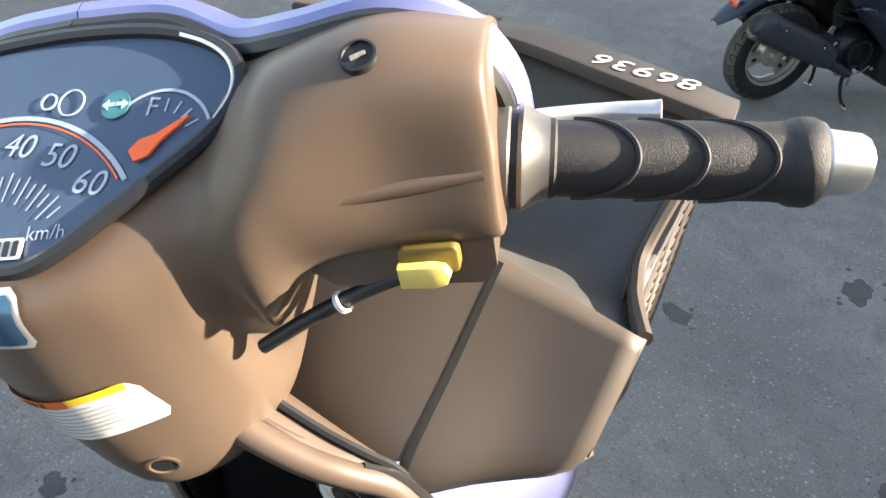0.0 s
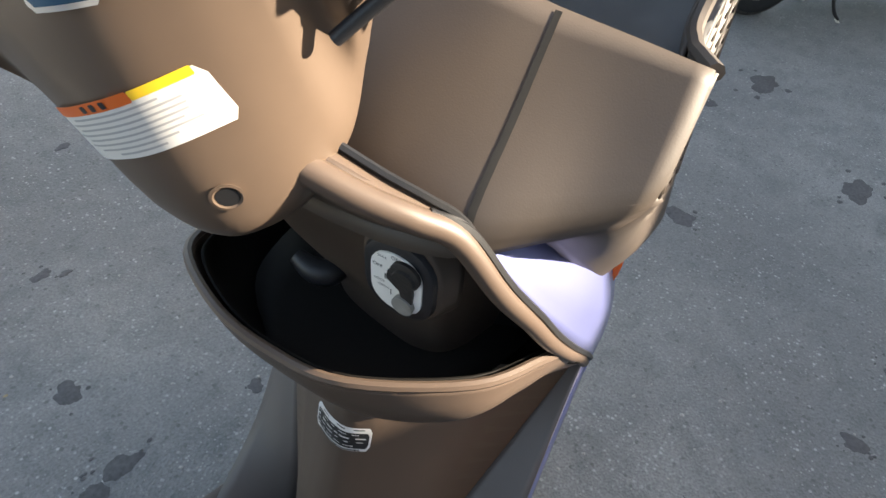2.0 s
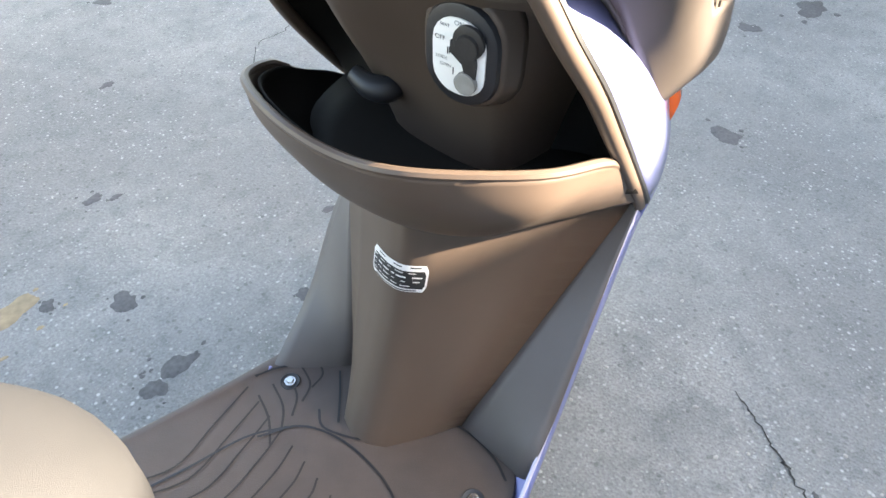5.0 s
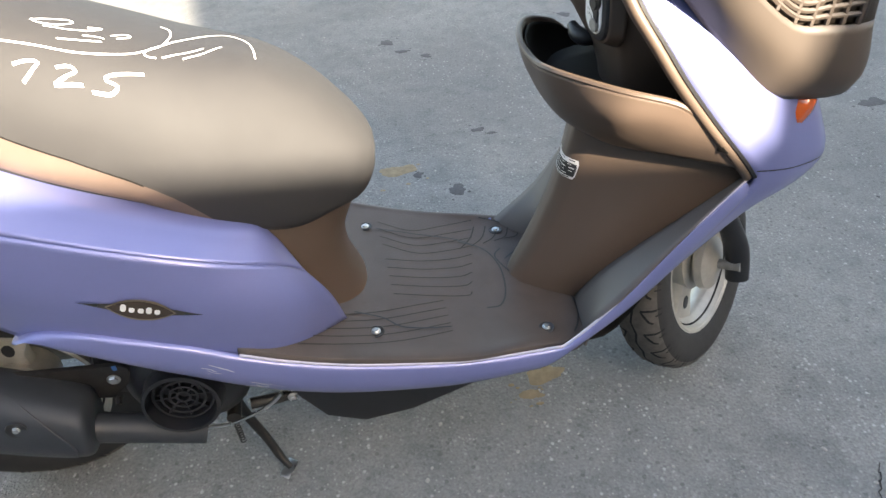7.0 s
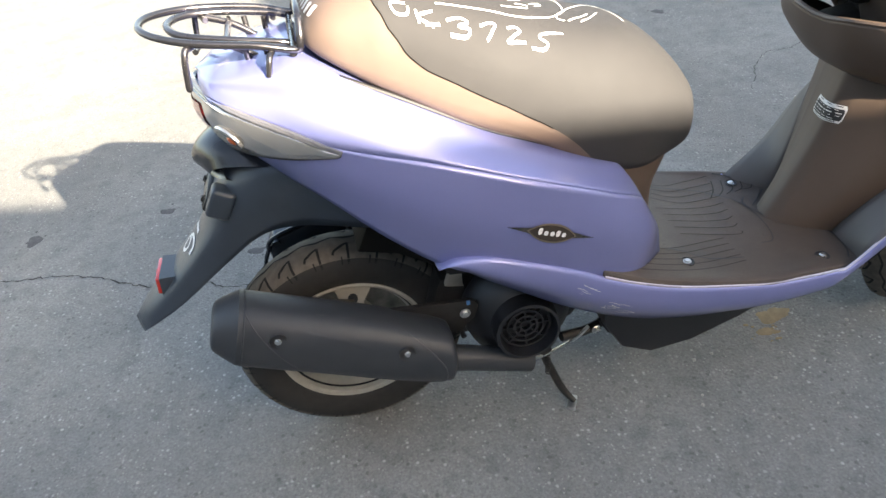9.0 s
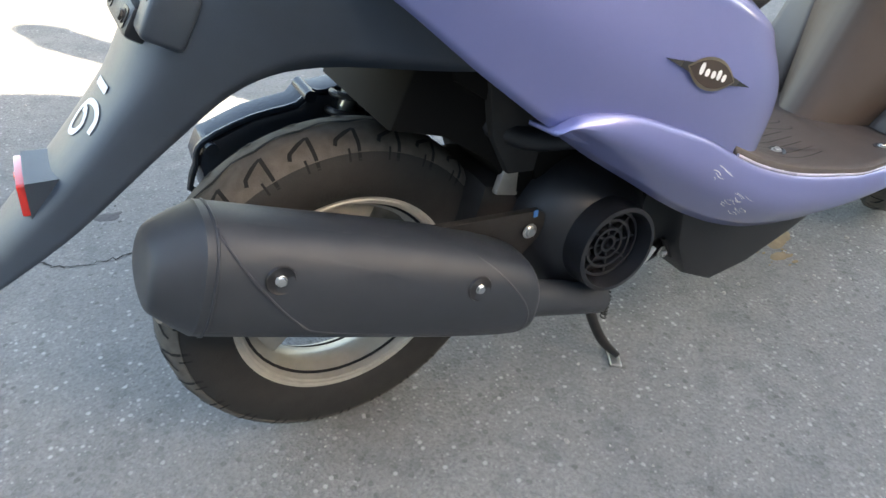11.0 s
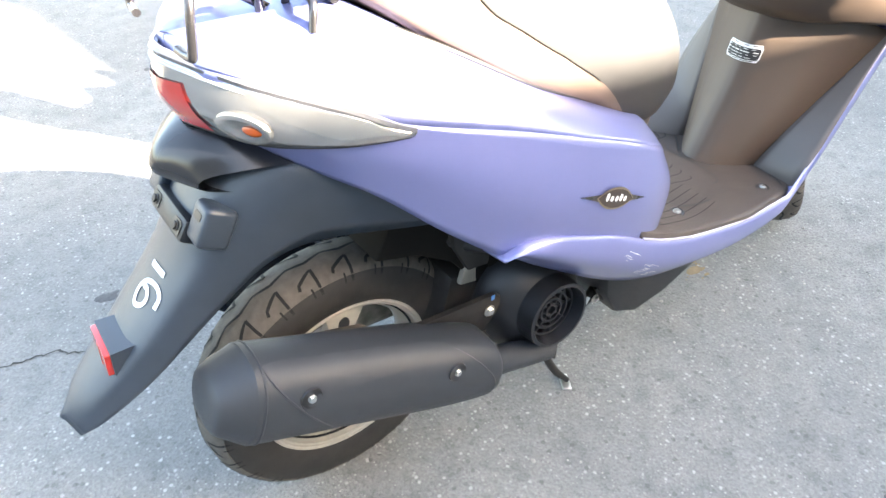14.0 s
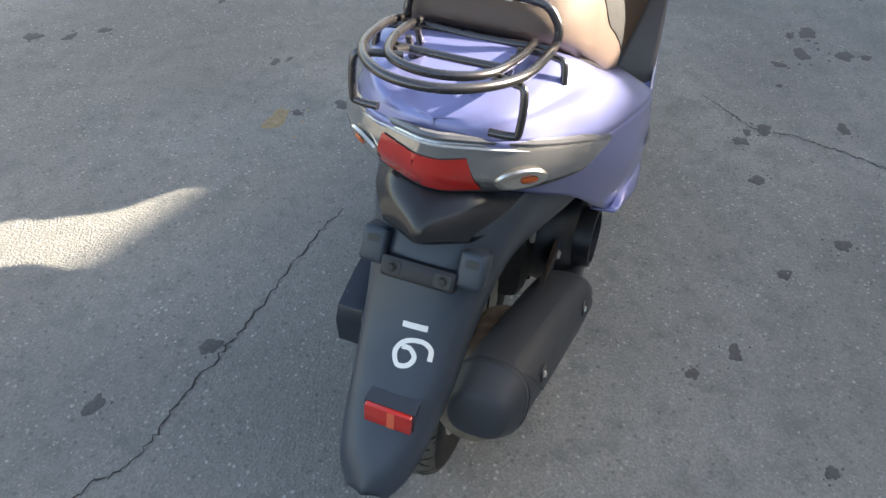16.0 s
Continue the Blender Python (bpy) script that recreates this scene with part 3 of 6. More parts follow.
seat_tree = bvh(seat_mesh())
seat = part("seat", block((0.36, 0.16, 0.03), pose(0.32, 0, 0.62, 0, 27, 0), 0.01), DARK, scooter, "two-tone brown and tan vinyl seat with white marker writing")
SEAM = (((0.27, 0, 0.658), (0.657, 0, 1)), ((0.394, 0, 0.571), (1.35, 0, 1)), ((0.16, 0, 0.753), (2.2, 0, 1)))


def seam_z(x):
    """Height of the seam: three slopes run smoothly into one another."""
    k = 0.011
    a, b, c = (p[2] - n[0] * (x - p[0]) for p, n in SEAM)
    low = -k * math.log(math.exp(-a / k) + math.exp(-b / k))
    return k * math.log(math.exp(low / k) + math.exp(c / k))


def cut_seat(side):
    """The part of the seat above (1) or below (-1) the seam."""
    bm = seat_mesh()
    over = {v: v.co.z - seam_z(v.co.x) for v in bm.verts}
    cuts = []
    for e in bm.edges[:]:
        a, b = e.verts
        if over[a] * over[b] < 0:
            cuts.append(bmesh.utils.edge_split(e, a, over[a] / (over[a] - over[b]))[1])
    bmesh.ops.connect_verts(bm, verts=cuts)
    gone = [f for f in bm.faces if sum(over.get(v, 0) for v in f.verts) * side < 0]
    bmesh.ops.delete(bm, geom=gone, context="FACES")
    return bm


part("seat_top", cut_seat(1), SEAT_TOP, seat, "dark brown vinyl top")
part("seat_side", cut_seat(-1), SEAT_SIDE, seat, "tan vinyl side and back panel")
seam_pts = []
for i in range(49):
    a = math.pi * i / 48
    best = None
    for k in range(160):
        x = 0.1 + 0.35 * k / 159
        z = seam_z(x)
        d = V(0, -math.cos(a), math.sin(a))
        hit, nn, _, _ = seat_tree.ray_cast(V(x, 0, 0.6) + d * 0.5, -d)
        if hit is not None and (best is None or abs(hit.z - z) < best[0]):
            best = (abs(hit.z - z), hit + (nn if nn.dot(d) > 0 else -nn) * 0.0004)
    if best and best[0] < 0.004:
        seam_pts.append(best[1])
part("seam", tube(seam_pts, 0.0009, 6, 2), DARK, seat, "stitched seam")

# Leg shield, inner side
def shield_row(edge, crease, front, crease_far, edge_far):
    """Across the leg shield: flat flanks, then the rounded tunnel between two creases."""
    c, f, d = Vector(crease), Vector(front), Vector(crease_far)
    near = [c.lerp(V(f.x + 0.006, f.y - 0.026, f.z), t) for t in (0, 0.5, 0.93)]
    far = [V(f.x + 0.006, f.y + 0.026, f.z).lerp(d, t) for t in (0.07, 0.5, 1)]
    mid = spline([near[-1], V(f.x + 0.0015, f.y - 0.012, f.z), f, V(f.x + 0.0015, f.y + 0.012, f.z), far[0]], 3)
    e, g = Vector(edge), Vector(edge_far)
    return [own(p) for p in [e, e.lerp(c, 0.5)] + near[:-1] + mid + far[1:] + [d.lerp(g, 0.5), g]]


INNER = [
    shield_row((0.9, -0.178, 0.25), (0.918, -0.078, 0.235), (0.818, 0.0, 0.235), (0.903, 0.078, 0.235), (0.822, 0.148, 0.242)),
    shield_row((0.912, -0.178, 0.297), (0.921, -0.079, 0.262), (0.829, 0.002, 0.262), (0.906, 0.078, 0.262), (0.835, 0.151, 0.262)),
    shield_row((0.95, -0.174, 0.332), (0.96, -0.1, 0.335), (0.868, 0.008, 0.335), (0.921, 0.086, 0.335), (0.92, 0.159, 0.331)),
    shield_row((1.028, -0.162, 0.413), (1.036, -0.12, 0.413), (0.904, 0.009, 0.43), (0.942, 0.098, 0.43), (0.985, 0.168, 0.413)),
    shield_row((1.1, -0.152, 0.482), (1.104, -0.138, 0.482), (0.926, 0.01, 0.53), (0.966, 0.112, 0.53), (1.06, 0.168, 0.49)),
    shield_row((1.116, -0.15, 0.498), (1.118, -0.141, 0.5), (0.936, 0.01, 0.58), (0.98, 0.12, 0.58), (1.08, 0.168, 0.51)),
]
shield_tree = bvh(patch(INNER, 1, 6))
leg_shield = part("leg_shield", patch([r[2:-2] for r in INNER], 1, 5), BROWN, scooter, "brown inner leg shield with a tapering tunnel", 0.004)
for a, b in ((0, 3), (-3, None)):
    part("shield_flank", patch([r[a:b] for r in INNER], 3, 5), SHIELD_SKY, leg_shield, "flat flank beside the tunnel, greyed for the sky's sheen", 0.004)

POCKET = half_to_full([
    [(1.095, -0.15, 0.52), (1.01, -0.105, 0.528), (0.955, -0.07, 0.532), (0.936, -0.035, 0.532), (0.928, 0.015, 0.532)],
    [(1.07, -0.151, 0.553), (0.995, -0.125, 0.562), (0.93, -0.09, 0.562), (0.9, -0.04, 0.558), (0.892, 0.015, 0.556)],
    [(1.045, -0.151, 0.582), (0.972, -0.14, 0.6), (0.92, -0.118, 0.602), (0.878, -0.05, 0.6), (0.87, 0.015, 0.596)],
    [(1.015, -0.15, 0.608), (0.987, -0.147, 0.624), (0.926, -0.123, 0.637), (0.868, -0.05, 0.639), (0.858, 0.015, 0.632)],
])
POCKET = [[V(p.x - 0.036 * (p.y / 0.15) ** 2 * i / 3, p.y, p.z - 0.002 * (p.y / 0.15) ** 2 * i / 3) if p.y > 0 else p for p in r] for i, r in enumerate(POCKET)]
pocket = part("glove_pocket", patch(POCKET, 5, 5), BROWN, scooter, "open brown glove pocket", 0.007, offset=0)
part("pocket_lip", tube(patch_edge(POCKET[-1]), 0.0045, 8, 1), BROWN, pocket)
# Near-black sheets line the brown pocket; its shade is painted in.
part("pocket_inside", patch([[V(p.x + 0.009, p.y * 0.955, p.z - 0.004 if i == 3 else p.z) for p in r] for i, r in enumerate(POCKET)], 5, 5), DARK, pocket, "inside of the glove pocket, blackened for its shade", 0.002)
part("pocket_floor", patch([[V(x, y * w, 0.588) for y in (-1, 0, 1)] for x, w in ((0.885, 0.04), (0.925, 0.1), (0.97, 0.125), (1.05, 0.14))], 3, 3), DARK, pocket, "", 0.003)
LINER = half_to_full([
    [(1.07, -0.158, 0.548), (1.02, -0.1, 0.55), (0.99, -0.05, 0.55), (0.985, 0.015, 0.55)],
    [(1.03, -0.152, 0.6), (1.04, -0.11, 0.6), (1.015, -0.05, 0.6), (1.01, 0.015, 0.6)],
    [(0.982, -0.15, 0.66), (1.03, -0.11, 0.66), (1.0, -0.05, 0.66), (1.0, 0.015, 0.66)],
    [(0.94, -0.137, 0.72), (0.995, -0.11, 0.72), (0.98, -0.05, 0.72), (0.98, 0.015, 0.72)],
    [(0.912, -0.115, 0.78), (0.95, -0.09, 0.78), (0.95, -0.04, 0.785), (0.95, 0.015, 0.785)],
])
part("pocket_liner", patch(LINER, 4, 4), DARK, pocket, "inside of the glove pocket, blackened for its shade", 0.003)

# Key panel: the hump above the pocket
PANEL = right([
    [(0.95, 0.125, 0.842), (0.9, 0.09, 0.842), (0.868, 0.045, 0.842), (0.862, -0.005, 0.84), (0.868, -0.045, 0.83), (0.888, -0.08, 0.808), (0.906, -0.105, 0.79)],
    [(0.96, 0.125, 0.80), (0.90, 0.09, 0.802), (0.877, 0.045, 0.803), (0.877, -0.005, 0.8), (0.885, -0.055, 0.795), (0.905, -0.09, 0.785), (0.945, -0.113, 0.772)],
    [(0.97, 0.13, 0.75), (0.918, 0.09, 0.75), (0.897, 0.05, 0.75), (0.906, -0.005, 0.75), (0.911, -0.06, 0.752), (0.926, -0.088, 0.752), (0.995, -0.122, 0.735)],
])
PANEL += right([
    [(1.0, 0.115, 0.70), (0.945, 0.085, 0.70), (0.92, 0.05, 0.70), (0.93, -0.005, 0.70), (0.935, -0.055, 0.70), (0.95, -0.085, 0.7), (1.035, -0.112, 0.69)],
    [(1.02, 0.1, 0.62), (0.975, 0.07, 0.62), (0.962, 0.04, 0.62), (0.955, -0.005, 0.62), (0.955, -0.05, 0.62), (0.972, -0.075, 0.62), (1.05, -0.09, 0.62)],
    [(1.03, 0.07, 0.56), (0.99, 0.05, 0.56), (0.972, 0.035, 0.56), (0.967, -0.01, 0.56), (0.967, -0.045, 0.56), (0.99, -0.07, 0.56), (1.03, -0.08, 0.56)],
])
panel_tree = bvh(patch(PANEL, 5, 5))
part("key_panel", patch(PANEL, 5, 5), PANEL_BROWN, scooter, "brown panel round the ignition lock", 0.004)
TRIM = [(0.85, 0.0, 0.838), (0.857, -0.035, 0.828), (0.872, -0.068, 0.812), (0.887, -0.09, 0.801), (0.905, -0.108, 0.785), (0.925, -0.13, 0.74), (0.953, -0.143, 0.698), (0.987, -0.15, 0.65), (1.035, -0.152, 0.592), (1.09, -0.151, 0.53), (1.114, -0.151, 0.5)]
for s in (1, -1):
    pts = [own(p) for p in TRIM]
    pts = [V(p.x, p.y * s, p.z) for p in pts]
    fade = (1, 1, 0.85, 0.62, 0.35, 0.12)
    band = [[p + Vector(o) * f for p, f in zip(pts, fade)] for o in ((-0.002, 0, 0.004), (0.018, 0, 0.003), (0.038, 0, -0.012), (0.042, 0, -0.035))]
    part("panel_rim", patch(band, 5, 4), BROWN, scooter, "rounded brown top edge of the key panel", 0.003)
    part("rim_gap", tube([p + V(0.0025, 0, 0.0045) for p in band[1][1:]], 0.0028, 6, 5), INK, scooter, "dark joint above the key panel")
    part("shield_trim", tube(pts, [0.009, 0.009, 0.008, 0.007, 0.007, 0.006], 10, 6), BROWN, scooter, "rounded brown edge of the leg shield")
    part("trim_gap", tube([p + V(0.008, -0.004 * s, 0.002) for p in pts[3:]], 0.0035, 6, 6), INK, scooter)

# Front cowl
FRONT = half_to_full([
    [(0.905, -0.1, 0.792), (0.95, -0.1, 0.79), (1.02, -0.07, 0.785), (1.04, 0.02, 0.785)],
    [(0.945, -0.137, 0.722), (0.985, -0.132, 0.73), (1.06, -0.09, 0.73), (1.09, 0.02, 0.73)],
    [(0.99, -0.152, 0.66), (1.04, -0.145, 0.675), (1.12, -0.1, 0.67), (1.15, 0.02, 0.67)],
    [(1.04, -0.155, 0.597), (1.11, -0.146, 0.61), (1.2, -0.1, 0.61), (1.235, 0.02, 0.61)],
    [(1.09, -0.155, 0.54), (1.17, -0.145, 0.545), (1.245, -0.1, 0.54), (1.28, 0.02, 0.54)],
])
FRONT += half_to_full([
    [(1.12, -0.154, 0.505), (1.19, -0.142, 0.5), (1.262, -0.1, 0.495), (1.29, 0.02, 0.49)],
    [(1.12, -0.152, 0.48), (1.185, -0.138, 0.465), (1.245, -0.09, 0.46), (1.27, 0.02, 0.455)],
    [(1.09, -0.15, 0.43), (1.14, -0.13, 0.425), (1.18, -0.085, 0.425), (1.195, 0.02, 0.43)],
    [(1.0, -0.15, 0.33), (1.04, -0.13, 0.33), (1.07, -0.08, 0.34), (1.08, 0.02, 0.34)],
])
front_tree = bvh(patch(FRONT, 5, 4))
front_cowl = part("front_cowl", patch(FRONT, 5, 4), LILAC, scooter, "pale lilac front cowl", 0.004)
b = ribbon([V(1.11, -0.3, 0.512), V(1.15, -0.3, 0.506), V(1.2, -0.3, 0.5), V(1.25, -0.3, 0.497)], 0.0018, 6, None, (0, 1, 0))
part("cowl_joint", drape(b, front_tree, (0, 1, 0), 0.0027, 0.3), INK, front_cowl)
for s in (1, -1):
    p = own((1.183, -0.123, 0.572))
    m = frame_of((p.x, p.y * s, p.z), (0.5, -0.8 * s, -0.3))
    ind = part("indicator", lathe([(0, -0.03), (0.02, -0.03), (0.021, 0.0), (0.017, 0.009), (0.009, 0.013), (0, 0.0135)], m @ Matrix.Diagonal((1.15, 1.6, 1, 1)), 24), AMBER, scooter, "amber front indicator lens")
    part("indicator_tip", lathe([(0, -0.01), (0.008, -0.01), (0.008, 0.006), (0, 0.008)], m @ Matrix.Translation((0.003 * s, -0.031, -0.002)), 16), CLEAR, ind)

# Basket
BK_BOT = [(0.922, -0.108, 0.785), (0.965, -0.132, 0.762), (1.012, -0.137, 0.713), (1.06, -0.139, 0.665), (1.108, -0.138, 0.617), (1.165, -0.138, 0.603), (1.225, -0.135, 0.6), (1.26, -0.108, 0.606), (1.273, -0.05, 0.612), (1.275, 0.005, 0.612)]
BK_LOW = [(0.945, -0.14, 0.79), (0.975, -0.168, 0.778), (1.02, -0.167, 0.738), (1.065, -0.163, 0.702), (1.115, -0.16, 0.664), (1.165, -0.157, 0.64), (1.222, -0.153, 0.636), (1.256, -0.12, 0.642), (1.27, -0.06, 0.646), (1.272, 0.005, 0.646)]
BK_MID = [(0.957, -0.155, 0.797), (0.983, -0.19, 0.811), (1.012, -0.183, 0.786), (1.042, -0.174, 0.757), (1.105, -0.164, 0.713), (1.15, -0.16, 0.705), (1.195, -0.156, 0.7), (1.228, -0.14, 0.7), (1.247, -0.07, 0.7), (1.25, 0.005, 0.7)]
BK_TOP = [(1.03, -0.187, 0.868), (1.035, -0.187, 0.868), (1.06, -0.172, 0.864), (1.085, -0.161, 0.859), (1.122, -0.149, 0.862), (1.16, -0.15, 0.908), (1.195, -0.152, 0.945), (1.205, -0.12, 0.948), (1.212, -0.07, 0.95), (1.215, 0.005, 0.951)]


def basket_rows(rows):
    """The basket stands a little askew: its far side lies nearer the middle."""
    full = half_to_full(rows)
    return [[V(p.x - 0.045 * max(p.y, 0) / 0.15, p.y * 0.86 if p.y > 0 else p.y, p.z) for p in r] for r in full]


full = basket_rows([BK_BOT, BK_LOW, BK_MID, BK_TOP])
NB = len(full[0])
basket = part("basket", patch(full[:3], 3, 5), BASKET, scooter, "brown plastic front basket with lattice sides", 0.004)
part("basket_floor", patch([full[0], [V(1.13, p.y * 0.3, 0.66) for p in full[0]]], 2, 2), BASKET, basket, "", 0.004)
part("front_wall", patch([full[2][6:NB - 6], full[3][6:NB - 6]], 4, 4), BASKET, basket, "grey-brown front wall of the basket", 0.004)
# lattice sides
for far in (False, True):
    lo, hi = (full[2][::-1], full[3][::-1]) if far else (full[2], full[3])
    lo, hi = lo[1:7], hi[1:7]
    part("side_panel", patch([lo[:3], [a.lerp(b, 0.5) for a, b in zip(lo[:3], hi[:3])], hi[:3]], 4, 4), BASKET, basket, "", 0.004)
    rim_line = spline(hi, 8)
    lo, hi = spline(lo[2:], 12), spline(hi[2:], 12)
    n = len(lo)
    for i in range(0, n, 6):
        part("lattice_bar", tube([lo[i], (lo[i] + hi[i]) / 2, hi[i]], 0.0034, 6, 1), BASKET, basket)
    inward = V(0, -0.006 if far else 0.006, 0)
    part("lattice_back", patch([[lo[i].lerp(hi[i], f) + inward for i in range(0, n, 4)] for f in (0, 0.5, 1)], 2, 3), BASKET, basket, "", 0.003)
    for r in range(1, 20):
        f = r / 20
        part("lattice_rail", tube([lo[i].lerp(hi[i], f) for i in range(n)], 0.0032, 6, 1), BASKET, basket)
    part("side_rim", tube(rim_line, 0.0055, 8, 1), BASKET, basket)
part("basket_liner", patch(basket_rows([[(1.03, -0.182, 0.862), (1.03, -0.09, 0.862), (1.03, 0.005, 0.862)], [(1.1, -0.163, 0.848), (1.1, -0.08, 0.835), (1.1, 0.005, 0.83)], [(1.155, -0.157, 0.89), (1.165, -0.08, 0.868), (1.17, 0.005, 0.865)], [(1.19, -0.155, 0.94), (1.2, -0.07, 0.94), (1.205, 0.005, 0.94)]]), 5, 5), LINER_GREY, basket, "smooth grey inner liner of the basket", 0.003)
REAR = right([
    [(1.033, -0.187, 0.869), (1.03, -0.14, 0.874), (1.026, -0.091, 0.879), (1.02, -0.04, 0.886), (1.015, 0.06, 0.885), (1.02, 0.11, 0.872), (1.02, 0.155, 0.86)],
    [(1.005, -0.1905, 0.841), (0.992, -0.145, 0.838), (0.973, -0.098, 0.836), (0.966, -0.04, 0.844), (0.96, 0.06, 0.843), (0.97, 0.11, 0.835), (0.985, 0.15, 0.82)],
    [(0.981, -0.19, 0.812), (0.953, -0.15, 0.797), (0.922, -0.106, 0.792), (0.912, -0.04, 0.797), (0.91, 0.06, 0.797), (0.925, 0.11, 0.79), (0.95, 0.14, 0.775)],
    [(0.977, -0.175, 0.786), (0.948, -0.138, 0.772), (0.908, -0.1, 0.765), (0.89, -0.045, 0.765), (0.888, 0.04, 0.765), (0.91, 0.1, 0.76), (0.94, 0.13, 0.74)],
])
rear_tree = bvh(patch(REAR, 4, 4))
basket_back = part("basket_back", patch(REAR, 4, 4), BASKET, basket, "brown moulded back of the basket", 0.005)
RIM_UNDER = basket_rows([[(1.165, -0.166, 0.95), (1.172, -0.07, 0.95), (1.175, 0.005, 0.951)], [(1.205, -0.158, 0.95), (1.22, -0.07, 0.953), (1.225, 0.005, 0.953)]])
rim_outline = [(p.x, p.y) for p in spline(RIM_UNDER[1], 5)] + [(p.x, p.y) for p in spline(RIM_UNDER[0], 5)][::-1]
basket_rim = part("basket_rim", prism(rim_outline, 0.01, pose(0, 0, 0.945), 0.003), BASKET, basket, "flat brown front rim with white marker writing")
for i in range(9):
    m = pose(1.205 - 0.0 * i, 0.135 - 0.014 * i, 0.9552)
    part("drain_hole", lathe([(0, 0.0), (0.0024, 0.0), (0.0024, 0.0004), (0, 0.0004)], m, 12), INK, basket_rim)
part("marker_writing", text_mesh("86936", 0.03, pose(1.192, -0.114, 0.9562, 0, 0, 96), 0.15, 1.1), CHALK, basket_rim, "white marker writing")

# ---- steering: headset, bars, front wheel, all turned to the left lock ----
AXIS = V(-0.446, 0, 0.895).normalized()
TURN_R = Matrix.Rotation(radians(34), 4, AXIS)
TURN = UNROOT @ Matrix.Translation((0.861, 0.035, 0.935)) @ TURN_R


def turned(bm):
    bm.transform(TURN)
    return bm


SEC = [
    (-0.19, [(-0.036, 0.0), (-0.04, 0.03), (-0.033, 0.058), (-0.012, 0.066), (0.03, 0.06), (0.045, 0.03), (0.03, 0.0), (0.0, -0.008)]),
    (-0.186, [(-0.04, -0.003), (-0.043, 0.03), (-0.037, 0.062), (-0.012, 0.071), (0.033, 0.064), (0.048, 0.03), (0.033, -0.003), (0.0, -0.011)]),
    (-0.15, [(-0.042, -0.003), (-0.046, 0.03), (-0.04, 0.068), (-0.01, 0.08), (0.035, 0.072), (0.05, 0.03), (0.035, -0.003), (0.0, -0.012)]),
    (-0.11, [(-0.046, -0.008), (-0.056, 0.028), (-0.043, 0.062), (-0.008, 0.073), (0.04, 0.068), (0.055, 0.03), (0.04, -0.01), (0.0, -0.02)]),
]
SEC += [
    (-0.085, [(-0.046, -0.035), (-0.06, 0.016), (-0.036, 0.05), (-0.004, 0.066), (0.045, 0.068), (0.06, 0.025), (0.045, -0.03), (0.0, -0.045)]),
    (-0.065, [(-0.014, -0.075), (-0.056, -0.008), (-0.046, 0.034), (0.0, 0.069), (0.05, 0.074), (0.062, 0.02), (0.048, -0.065), (0.014, -0.088)]),
    (-0.05, [(-0.028, -0.105), (-0.062, -0.016), (-0.053, 0.028), (0.003, 0.071), (0.052, 0.078), (0.064, 0.02), (0.05, -0.08), (0.008, -0.122)]),
    (-0.022, [(-0.044, -0.13), (-0.072, -0.024), (-0.066, 0.016), (0.007, 0.073), (0.057, 0.081), (0.066, 0.02), (0.05, -0.09), (-0.002, -0.147)]),
    (0.016, [(-0.054, -0.14), (-0.079, -0.026), (-0.07, 0.014), (0.008, 0.074), (0.058, 0.082), (0.066, 0.02), (0.05, -0.1), (-0.006, -0.158)]),
    (0.05, [(-0.044, -0.13), (-0.07, -0.022), (-0.054, 0.027), (0.003, 0.071), (0.053, 0.078), (0.064, 0.02), (0.05, -0.09), (-0.002, -0.148)]),
    (0.075, [(-0.028, -0.105), (-0.06, -0.012), (-0.041, 0.042), (-0.002, 0.067), (0.047, 0.071), (0.061, 0.02), (0.048, -0.08), (0.004, -0.122)]),
    (0.095, [(-0.02, -0.07), (-0.054, 0.0), (-0.039, 0.055), (-0.006, 0.07), (0.043, 0.068), (0.058, 0.025), (0.045, -0.05), (0.008, -0.085)]),
    (0.11, [(-0.046, -0.03), (-0.056, 0.028), (-0.043, 0.062), (-0.008, 0.073), (0.04, 0.068), (0.055, 0.03), (0.04, -0.02), (0.0, -0.04)]),
]
SEC += [(-y, q) for y, q in SEC[2::-1]]
head_rows = [[(f, y, u) for f, u in s] for y, s in SEC]
head_tree = bvh(patch(head_rows, 6, 7, close_u=True, caps=True))
handlebar = thing("handlebar", "metallic brown handlebar cover with blue dial, black grips and levers", "")
handlebar.parent = scooter
part("handle_cover", turned(patch(head_rows, 6, 7, close_u=True, caps=True)), BROWN_PAINT, handlebar, "metallic brown handlebar cover")


def on_head(bm, way=(1, 0, 0), lift=0.0007):
    return turned(drape(bm, head_tree, way, lift + 0.0006, 0.2))


